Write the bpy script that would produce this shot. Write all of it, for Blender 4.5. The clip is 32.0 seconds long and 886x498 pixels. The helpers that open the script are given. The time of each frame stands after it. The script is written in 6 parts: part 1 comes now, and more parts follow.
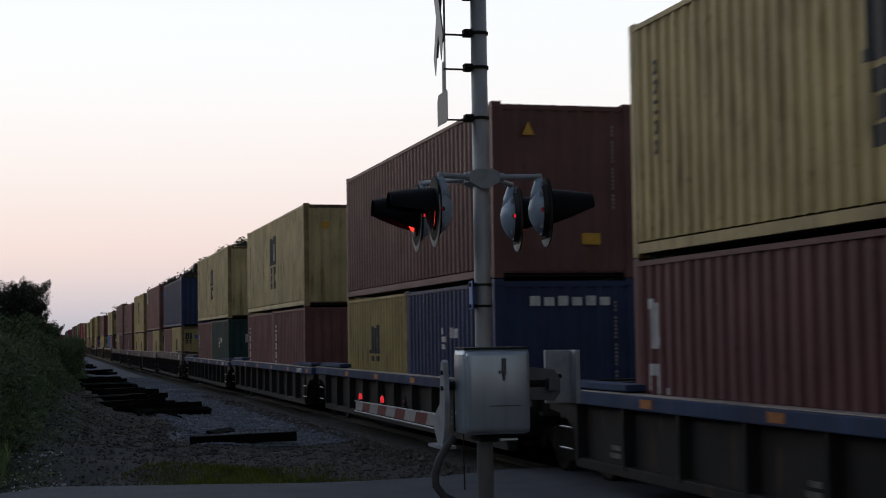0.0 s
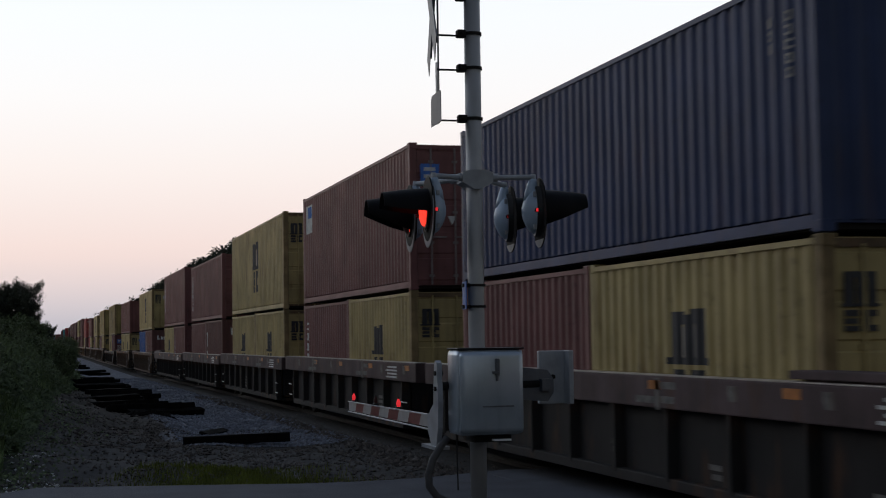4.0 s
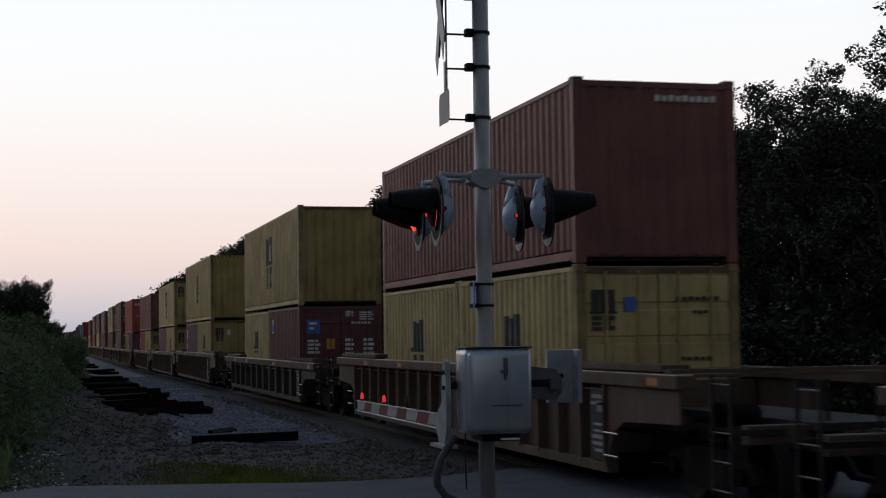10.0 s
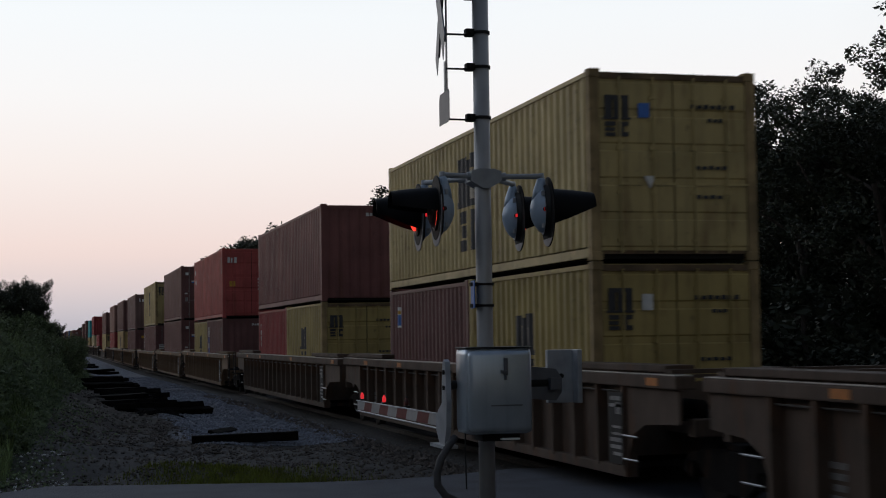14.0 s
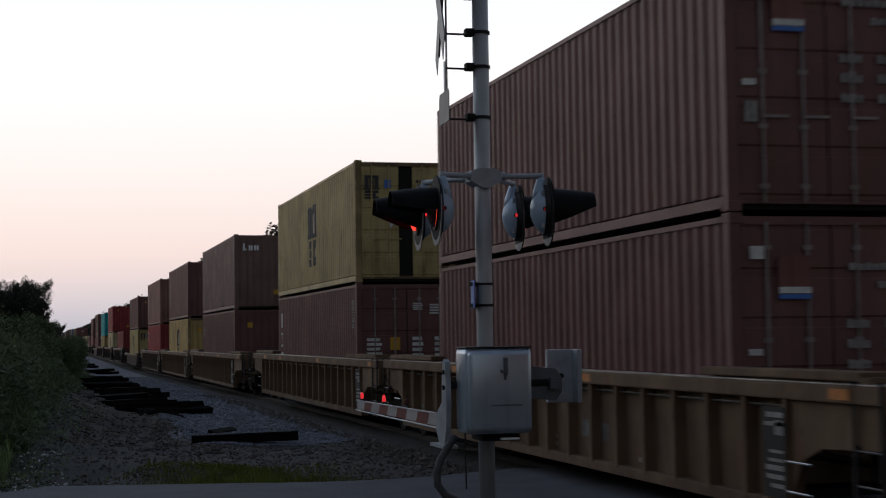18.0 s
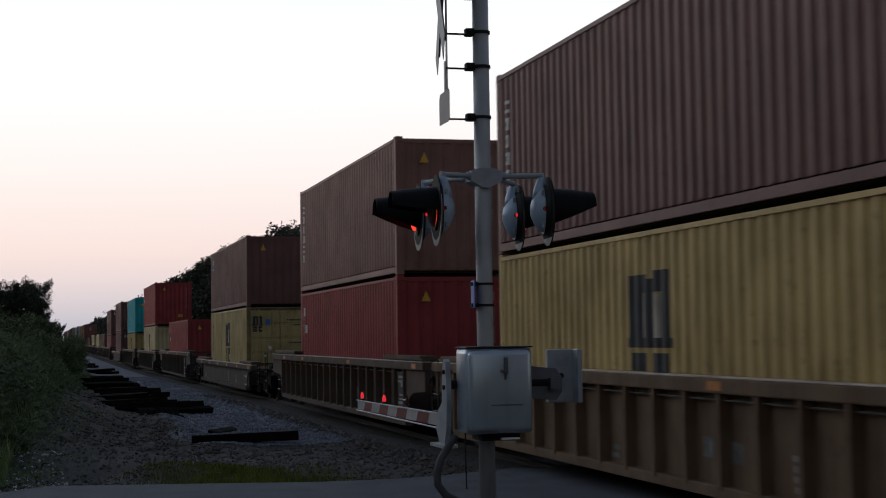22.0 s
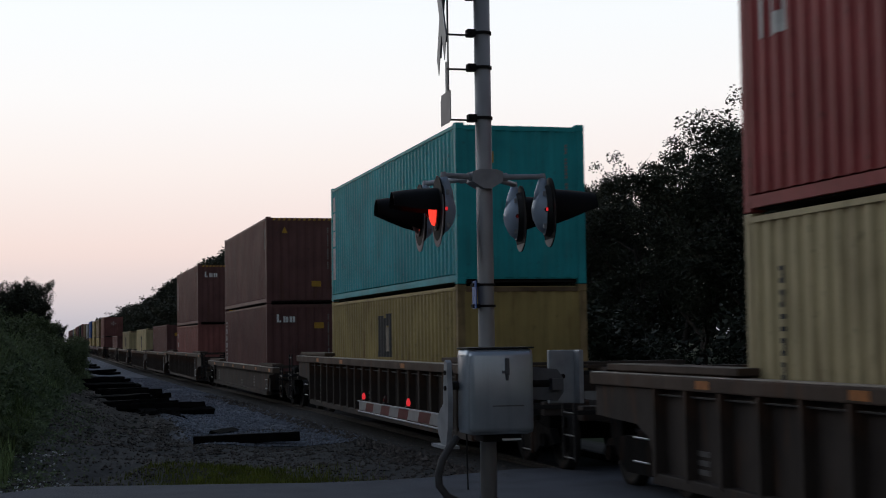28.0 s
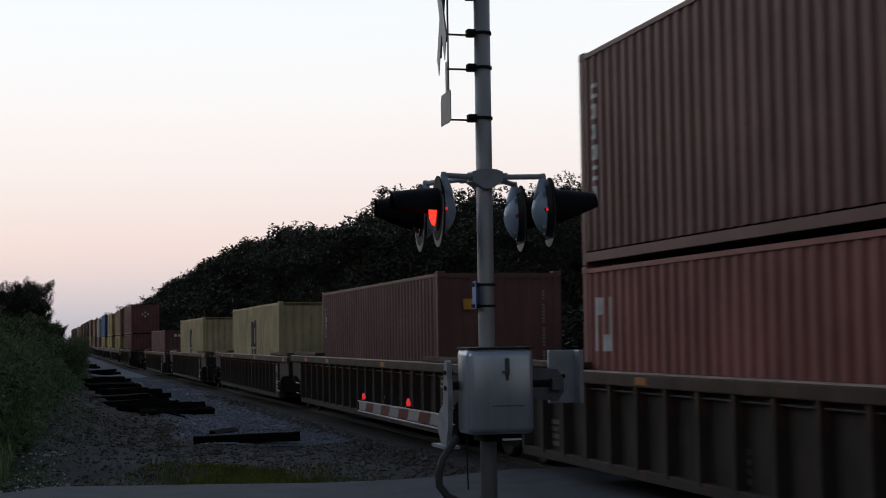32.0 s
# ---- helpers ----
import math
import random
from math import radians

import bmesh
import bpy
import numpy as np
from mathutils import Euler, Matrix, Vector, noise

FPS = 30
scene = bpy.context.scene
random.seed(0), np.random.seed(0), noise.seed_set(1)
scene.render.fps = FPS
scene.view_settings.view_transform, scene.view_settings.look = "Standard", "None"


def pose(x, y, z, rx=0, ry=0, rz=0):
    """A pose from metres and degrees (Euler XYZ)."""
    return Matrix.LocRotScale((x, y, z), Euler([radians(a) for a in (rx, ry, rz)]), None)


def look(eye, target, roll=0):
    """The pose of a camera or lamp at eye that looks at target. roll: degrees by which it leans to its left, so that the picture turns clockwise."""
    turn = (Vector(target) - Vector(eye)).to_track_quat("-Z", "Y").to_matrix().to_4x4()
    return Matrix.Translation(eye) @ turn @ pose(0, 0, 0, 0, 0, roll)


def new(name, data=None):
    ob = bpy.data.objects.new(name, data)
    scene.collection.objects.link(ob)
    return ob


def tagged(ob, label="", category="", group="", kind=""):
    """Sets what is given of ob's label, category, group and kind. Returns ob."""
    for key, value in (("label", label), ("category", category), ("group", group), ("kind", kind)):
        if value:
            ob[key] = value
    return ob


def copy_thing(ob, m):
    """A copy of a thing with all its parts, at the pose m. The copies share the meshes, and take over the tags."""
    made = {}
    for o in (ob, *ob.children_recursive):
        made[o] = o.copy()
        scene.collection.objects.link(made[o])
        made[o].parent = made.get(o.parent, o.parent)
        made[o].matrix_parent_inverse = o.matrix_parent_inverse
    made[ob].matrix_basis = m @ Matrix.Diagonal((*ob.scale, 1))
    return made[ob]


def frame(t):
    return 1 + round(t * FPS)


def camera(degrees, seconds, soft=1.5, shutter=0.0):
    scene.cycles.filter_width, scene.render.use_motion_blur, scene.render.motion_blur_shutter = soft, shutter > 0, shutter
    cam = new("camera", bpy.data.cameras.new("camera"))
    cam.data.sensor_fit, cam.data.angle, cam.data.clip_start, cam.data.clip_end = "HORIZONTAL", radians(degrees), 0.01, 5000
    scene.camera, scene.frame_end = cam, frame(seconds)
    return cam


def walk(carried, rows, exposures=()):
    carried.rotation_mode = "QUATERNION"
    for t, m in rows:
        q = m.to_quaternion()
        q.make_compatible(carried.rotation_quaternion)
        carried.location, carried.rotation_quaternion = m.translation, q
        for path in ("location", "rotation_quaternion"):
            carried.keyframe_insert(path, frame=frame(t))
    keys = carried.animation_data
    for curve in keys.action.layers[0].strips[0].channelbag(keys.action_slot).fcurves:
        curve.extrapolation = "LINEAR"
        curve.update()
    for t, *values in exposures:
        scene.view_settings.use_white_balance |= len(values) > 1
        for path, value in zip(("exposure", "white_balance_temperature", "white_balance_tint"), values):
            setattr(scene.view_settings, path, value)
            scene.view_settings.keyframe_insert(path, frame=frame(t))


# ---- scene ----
# Camera: hand-held beside a level crossing, almost still, looking along the track.
cam = camera(32.96, 32.0, soft=1.05, shutter=0.22)
EYE = Vector((0.0, 0.0, 2.0))
HEADING, TILT, LEAN = 14.846, 3.322, -0.799


def aim(side, down):
    a = radians(HEADING) - side / 2650
    b = radians(TILT) + down / 2650
    d = Vector((math.sin(a) * math.cos(b), math.cos(a) * math.cos(b), math.sin(b)))
    return look(EYE, EYE + d, LEAN)


SWAY = [(0, -3, 1.3), (0.5, -5, 1.5), (1, -9, 2.2), (1.5, -12.3, 2.2), (2, -13.2, 2.6), (2.5, -13.5, 2.4), (3, -14, 2.4),
        (3.5, -15, 2.4), (4.5, -14, 1.4), (5.5, -10.5, -0.6), (6, -5, -0.4), (6.5, -2.8, -0.6), (7, -2, -0.4), (8, -0.3, 0.2),
        (10, 0, 0.6), (13, 0.2, 0.6), (16.5, 0, 0.4), (20, 0, 0), (23, 0.6, 0), (25.5, 0.8, 0.8), (27.5, 2, 1.2), (28, 2.8, 1.4),
        (30, 2.6, 1.3), (32, 3, 1.4)]
walk(cam, [(t, aim(a, b)) for t, a, b in SWAY],
     [(0, -0.03), (12, -0.04), (13, -0.03), (14, -0.09), (16.5, 0.0), (19, 0.03), (23.5, 0.03), (25, -0.09), (28, -0.04), (32, -0.06)])


# ---- sky and light ----
world = bpy.data.worlds.new("dusk_sky")
scene.world = world
world.use_nodes = True
wn, wl = world.node_tree.nodes, world.node_tree.links
wn.clear()
w_out = wn.new("ShaderNodeOutputWorld")
w_sky = wn.new("ShaderNodeTexSky")
w_sky.sky_type = "NISHITA"
w_sky.sun_disc = False
w_sky.sun_elevation = radians(2.0)
w_sky.sun_rotation = radians(-50.0)
w_sky.air_density, w_sky.dust_density, w_sky.ozone_density = 1.0, 0.6, 2.0
w_bg = wn.new("ShaderNodeBackground")
w_bg.inputs["Strength"].default_value = 0.04
wl.new(w_sky.outputs["Color"], w_bg.inputs["Color"])
# afterglow: bright towards the low west, fading overhead and behind
w_tc = wn.new("ShaderNodeTexCoord")
w_sep = wn.new("ShaderNodeSeparateXYZ")
wl.new(w_tc.outputs["Generated"], w_sep.inputs[0])
w_ramp = wn.new("ShaderNodeValToRGB")
GLOW = [(0.0, (0.05, 0.05, 0.06)), (0.497, (0.22, 0.23, 0.28)), (0.503, (0.45, 0.47, 0.56)), (0.509, (0.55, 0.54, 0.62)), (0.518, (0.71, 0.62, 0.66)), (0.529, (0.87, 0.70, 0.69)),
        (0.556, (0.95, 0.85, 0.83)), (0.580, (0.97, 0.94, 0.94)), (0.605, (0.95, 0.97, 0.99)), (0.70, (0.68, 0.74, 0.84)), (0.84, (0.30, 0.37, 0.50)), (1.0, (0.12, 0.17, 0.28))]
el = w_ramp.color_ramp.elements
el[0].position, el[0].color = GLOW[0][0], (*GLOW[0][1], 1)
el[1].position, el[1].color = GLOW[-1][0], (*GLOW[-1][1], 1)
for p, c in GLOW[1:-1]:
    e = el.new(p)
    e.color = (*c, 1)
w_half = wn.new("ShaderNodeMath")
w_half.operation = "MULTIPLY_ADD"
w_half.inputs[1].default_value, w_half.inputs[2].default_value = 0.5, 0.5
wl.new(w_sep.outputs["Z"], w_half.inputs[0])
wl.new(w_half.outputs[0], w_ramp.inputs["Fac"])
w_dot = wn.new("ShaderNodeVectorMath")
w_dot.operation = "DOT_PRODUCT"
w_dot.inputs[1].default_value = (-0.20, 0.98, 0.0)
wl.new(w_tc.outputs["Generated"], w_dot.inputs[0])
w_side = wn.new("ShaderNodeMapRange")
w_side.inputs["From Min"].default_value, w_side.inputs["From Max"].default_value = -0.35, 0.74
w_side.inputs["To Min"].default_value, w_side.inputs["To Max"].default_value = 0.25, 1.0
wl.new(w_dot.outputs["Value"], w_side.inputs["Value"])
w_bg2 = wn.new("ShaderNodeBackground")
wl.new(w_ramp.outputs["Color"], w_bg2.inputs["Color"])
wl.new(w_side.outputs["Result"], w_bg2.inputs["Strength"])
w_add = wn.new("ShaderNodeAddShader")
wl.new(w_bg.outputs[0], w_add.inputs[0])
wl.new(w_bg2.outputs[0], w_add.inputs[1])
wl.new(w_add.outputs[0], w_out.inputs["Surface"])

sun = new("sun", bpy.data.lights.new("sun", "SUN"))
sun.data.energy, sun.data.angle, sun.data.color = 0.10, radians(40), (1.0, 0.86, 0.78)
sun.matrix_world = look((-62, 78, 12), (0, 0, 0))


# ---- materials ----
def rough_mat(name, rgb, rough=0.7, metal=0.0, spread=0.35, scale=6.0, streak=0.0, rust=0.0, bump=0.15, bump_scale=40.0, tone=0.10, spec=0.4, island=False):
    """A worn surface: blotches, vertical streaks, rust and fine relief; spread is how far it darkens and lightens."""
    m = bpy.data.materials.new(name)
    m.use_nodes = True
    n, l = m.node_tree.nodes, m.node_tree.links
    b = n["Principled BSDF"]
    b.inputs["Roughness"].default_value, b.inputs["Metallic"].default_value = rough, metal
    b.inputs["Specular IOR Level"].default_value = spec
    tc = n.new("ShaderNodeTexCoord")
    big = n.new("ShaderNodeTexNoise")
    big.inputs["Scale"].default_value, big.inputs["Detail"].default_value = scale, 6.0
    l.new(tc.outputs["Object"], big.inputs["Vector"])
    ramp = n.new("ShaderNodeValToRGB")
    ramp.color_ramp.elements[0].position, ramp.color_ramp.elements[1].position = 0.3, 0.72
    ramp.color_ramp.elements[0].color = (*[c * (1 - spread) for c in rgb], 1)
    ramp.color_ramp.elements[1].color = (*[min(1, c * (1 + spread * 0.6)) for c in rgb], 1)
    l.new(big.outputs["Fac"], ramp.inputs["Fac"])
    col = ramp.outputs["Color"]
    if streak:
        mp = n.new("ShaderNodeMapping")
        mp.inputs["Scale"].default_value = (5.0, 5.0, 0.35)
        l.new(tc.outputs["Object"], mp.inputs["Vector"])
        sn = n.new("ShaderNodeTexNoise")
        sn.inputs["Scale"].default_value, sn.inputs["Detail"].default_value = 2.2, 5.0
        l.new(mp.outputs[0], sn.inputs["Vector"])
        sr = n.new("ShaderNodeMapRange")
        sr.inputs["From Min"].default_value, sr.inputs["From Max"].default_value = 0.5, 0.75
        sr.inputs["To Max"].default_value = streak
        l.new(sn.outputs["Fac"], sr.inputs["Value"])
        mx = n.new("ShaderNodeMix")
        mx.data_type = "RGBA"
        mx.inputs[7].default_value = (*[c * 0.45 + 0.01 for c in rgb], 1)
        l.new(sr.outputs["Result"], mx.inputs[0])
        l.new(col, mx.inputs[6])
        col = mx.outputs[2]
    if rust:
        rn = n.new("ShaderNodeTexNoise")
        rn.inputs["Scale"].default_value, rn.inputs["Detail"].default_value = 1.7, 9.0
        rm = n.new("ShaderNodeMapping")
        rm.inputs["Scale"].default_value = (2.2, 2.2, 0.55)
        l.new(tc.outputs["Object"], rm.inputs["Vector"])
        l.new(rm.outputs[0], rn.inputs["Vector"])
        rr = n.new("ShaderNodeMapRange")
        rr.inputs["From Min"].default_value, rr.inputs["From Max"].default_value = 0.56, 0.74
        rr.inputs["To Max"].default_value = rust
        l.new(rn.outputs["Fac"], rr.inputs["Value"])
        mx = n.new("ShaderNodeMix")
        mx.data_type = "RGBA"
        mx.inputs[7].default_value = (0.13, 0.06, 0.03, 1)
        l.new(rr.outputs["Result"], mx.inputs[0])
        l.new(col, mx.inputs[6])
        col = mx.outputs[2]
    if streak and rust:
        wn2 = n.new("ShaderNodeTexNoise")
        wn2.inputs["Scale"].default_value, wn2.inputs["Detail"].default_value = 7.0, 8.0
        l.new(tc.outputs["Object"], wn2.inputs["Vector"])
        wr = n.new("ShaderNodeMapRange")
        wr.inputs["From Min"].default_value, wr.inputs["From Max"].default_value = 0.62, 0.74
        wr.inputs["To Max"].default_value = 0.55
        l.new(wn2.outputs["Fac"], wr.inputs["Value"])
        mx = n.new("ShaderNodeMix")
        mx.data_type = "RGBA"
        mx.inputs[7].default_value = (*[c * 0.35 + 0.02 for c in rgb], 1)
        l.new(wr.outputs["Result"], mx.inputs[0])
        l.new(col, mx.inputs[6])
        col = mx.outputs[2]
    src = n.new("ShaderNodeNewGeometry") if island else n.new("ShaderNodeObjectInfo")
    tr = n.new("ShaderNodeMapRange")
    tr.inputs["To Min"].default_value, tr.inputs["To Max"].default_value = 1 - tone, 1 + tone
    l.new(src.outputs["Random Per Island" if island else "Random"], tr.inputs["Value"])
    hs = n.new("ShaderNodeHueSaturation")
    l.new(tr.outputs["Result"], hs.inputs["Value"])
    l.new(col, hs.inputs["Color"])
    l.new(hs.outputs["Color"], b.inputs["Base Color"])
    if bump:
        fn = n.new("ShaderNodeTexNoise")
        fn.inputs["Scale"].default_value, fn.inputs["Detail"].default_value = bump_scale, 4.0
        l.new(tc.outputs["Object"], fn.inputs["Vector"])
        bp = n.new("ShaderNodeBump")
        bp.inputs["Strength"].default_value, bp.inputs["Distance"].default_value = bump, 0.02
        l.new(fn.outputs["Fac"], bp.inputs["Height"])
        l.new(bp.outputs["Normal"], b.inputs["Normal"])
    return m


def glow_mat(name, rgb, strength):
    m = bpy.data.materials.new(name)
    m.use_nodes = True
    b = m.node_tree.nodes["Principled BSDF"]
    b.inputs["Base Color"].default_value = (*rgb, 1)
    b.inputs["Emission Color"].default_value = (*rgb, 1)
    b.inputs["Emission Strength"].default_value = strength
    return m


PAINT = {k: rough_mat("paint_" + k, c, 0.5, 0.0, 0.26, 1.1, 0.35, min(1, r * 1.6), 0.10, 14, 0.05, 0.22) for k, c, r in (
    ("yellow", (0.485, 0.38, 0.172), 0.35), ("cream", (0.545, 0.455, 0.26), 0.30), ("gold", (0.405, 0.31, 0.12), 0.40), ("amber", (0.55, 0.39, 0.155), 0.25), ("wine", (0.155, 0.062, 0.066), 0.25), ("worn_red", (0.46, 0.098, 0.090), 0.25), ("maroon", (0.225, 0.100, 0.097), 0.25),
    ("brown", (0.174, 0.082, 0.078), 0.25), ("tan", (0.24, 0.16, 0.09), 0.3), ("rust_red", (0.215, 0.088, 0.082), 0.25), ("red", (0.325, 0.050, 0.053), 0.15),
    ("pink_red", (0.33, 0.125, 0.112), 0.2), ("navy", (0.035, 0.055, 0.13), 0.15), ("blue", (0.03, 0.105, 0.33), 0.15),
    ("green", (0.027, 0.062, 0.056), 0.2), ("teal", (0.024, 0.39, 0.43), 0.08), ("taupe", (0.215, 0.130, 0.119), 0.25), ("russet", (0.29, 0.150, 0.125), 0.3), ("straw", (0.61, 0.495, 0.255), 0.45), ("grey", (0.34, 0.35, 0.35), 0.2))}
CARPAINT = {k: rough_mat("car_" + k, c, 0.75, 0.0, 0.35, 1.4, 0.6, 0.6, 0.12, 30, 0.08, 0.2) for k, c in (
    ("blue", (0.044, 0.070, 0.145)), ("plum", (0.11, 0.078, 0.078)), ("dusk_brown", (0.105, 0.074, 0.056)), ("mustard", (0.172, 0.112, 0.068)), ("umber", (0.065, 0.052, 0.045)),
    ("soot", (0.028, 0.026, 0.026)))}
M_STEEL = rough_mat("dark_steel", (0.022, 0.020, 0.019), 0.8, 0.3, 0.4, 5, 0, 0.4, 0.15, 30)
M_BRIGHT = rough_mat("worn_steel", (0.45, 0.45, 0.46), 0.35, 0.8, 0.2, 8, 0, 0, 0.05, 50)
M_INK = rough_mat("dark_lettering", (0.040, 0.040, 0.044), 0.6, 0, 0.4, 3, 0.5, 0, 0, 40)
M_PALE = rough_mat("pale_lettering", (0.68, 0.68, 0.66), 0.6, 0, 0.25, 6, 0.3, 0, 0, 40)
M_BOLD = rough_mat("white_lettering_and_glint", (0.86, 0.86, 0.85), 0.6, 0, 0.15, 6, 0.15, 0, 0, 40)
M_FAINT = rough_mat("faded_lettering", (0.30, 0.29, 0.28), 0.7, 0, 0.35, 8, 0.5, 0.3, 0, 40)
M_STENCIL = rough_mat("worn_stencil", (0.17, 0.16, 0.15), 0.8, 0, 0.5, 9, 0.6, 0.4, 0, 40)
M_WARN = rough_mat("warning_yellow", (0.60, 0.33, 0.04), 0.5, 0, 0.2, 6, 0, 0, 0, 40)
M_SIGNBLUE = rough_mat("sign_blue", (0.05, 0.16, 0.50), 0.5, 0, 0.15, 6, 0, 0, 0, 40)
M_VISOR = rough_mat("visor_black", (0.004, 0.004, 0.005), 0.7, 0, 0.3, 6, 0, 0, 0.05, 60, 0.1, 0.2)
M_REFLEX = rough_mat("reflector_orange", (0.48, 0.17, 0.035), 0.5, 0, 0.3, 9, 0, 0.3, 0, 40)
# near-black that carries the shade of container insides as colour
M_VOID = rough_mat("inside_shade_black", (0.012, 0.011, 0.010), 0.9, 0, 0.2, 3, 0, 0, 0, 40)
M_POLE = rough_mat("pole_aluminium", (0.42, 0.425, 0.44), 0.5, 0.3, 0.16, 3, 0.25, 0, 0.04, 80, 0.04)
M_GALV = rough_mat("galvanised_steel", (0.36, 0.385, 0.42), 0.5, 0.2, 0.22, 7, 0.2, 0, 0.05, 60, 0.05)
M_BOXGREY = rough_mat("cabinet_aluminium", (0.46, 0.53, 0.61), 0.27, 0.45, 0.14, 3, 0.25, 0, 0.04, 70, 0.03)
M_BLACK = rough_mat("matt_black", (0.012, 0.012, 0.013), 0.55, 0, 0.3, 6, 0, 0, 0.05, 60)
M_DISC = rough_mat("disc_grey", (0.26, 0.26, 0.27), 0.6, 0.0, 0.2, 5, 0.3)
M_LAMPGREY = rough_mat("lamp_housing_grey", (0.40, 0.50, 0.63), 0.38, 0.1, 0.14, 6, 0.25, 0, 0.04, 60, 0.04)
M_SIGNBACK = rough_mat("sign_back_aluminium", (0.12, 0.125, 0.14), 0.5, 0.3, 0.2, 4, 0.2, 0, 0.03, 60)
M_WHITE = rough_mat("reflective_white", (0.42, 0.42, 0.42), 0.45, 0, 0.12, 7, 0.15, 0, 0.02, 60)
M_REDTAPE = rough_mat("reflective_red", (0.16, 0.018, 0.018), 0.45, 0, 0.2, 7, 0.15, 0, 0.02, 60)
M_RUBBER = rough_mat("grey_conduit", (0.085, 0.085, 0.09), 0.7, 0, 0.2, 9, 0, 0, 0.1, 40)
M_LIT = glow_mat("red_lamp_glow", (1.0, 0.050, 0.03), 1.3)
M_ARMLIT = glow_mat("small_red_lamp_glow", (1.0, 0.035, 0.045), 0.6)
M_LATCH = rough_mat("latch_grey", (0.13, 0.14, 0.16), 0.5, 0.5, 0.2, 6)
M_LENS = rough_mat("red_lens", (0.05, 0.008, 0.007), 0.5, 0, 0.1, 9, 0, 0, 0, 40)
M_LEAF = rough_mat("leaf_green", (0.040, 0.047, 0.031), 0.6, 0, 0.45, 0.5, 0, 0, 0, 10, 0.15, 0.15, True)
M_FARLEAF = rough_mat("far_leaf_green", (0.048, 0.056, 0.042), 0.8, 0, 0.4, 0.2, 0, 0, 0, 10, 0.15, 0.1, True)
M_BARK = rough_mat("bark", (0.045, 0.036, 0.030), 0.9, 0, 0.4, 5, 0.3, 0, 0.5, 12)
M_SCRUB = rough_mat("scrub_leaf", (0.115, 0.150, 0.070), 0.7, 0, 0.5, 0.7, 0, 0, 0, 10, 0.4, 0.2, True)
M_GRASS = rough_mat("weed_green", (0.165, 0.22, 0.092), 0.75, 0, 0.55, 0.9, 0, 0, 0, 10, 0.45, 0.15, True)
M_LAWN = rough_mat("verge_grass", (0.15, 0.175, 0.030), 0.8, 0, 0.4, 1.5, 0, 0, 0, 10, 0.25, 0.15, True)
M_TIE = rough_mat("creosoted_timber", (0.009, 0.008, 0.0075), 0.95, 0, 0.45, 3, 0, 0, 0.4, 25, 0.1, 0.05)
M_STONE = rough_mat("ballast_stone", (0.20, 0.215, 0.255), 0.9, 0, 0.3, 3, 0, 0, 0.2, 30, 0.35, 0.2, True)
M_PEBBLE = rough_mat("dirt_pebble", (0.11, 0.095, 0.085), 0.9, 0, 0.3, 3, 0, 0, 0.2, 30, 0.45, 0.2, True)
M_FLOWER = rough_mat("pale_flower", (0.55, 0.55, 0.55), 0.8, 0, 0.2, 3, 0, 0, 0, 30, 0.3, 0.2, True)
M_RAIL = rough_mat("rail_steel", (0.035, 0.03, 0.027), 0.55, 0.5, 0.3, 3, 0, 0.4, 0.1, 30)


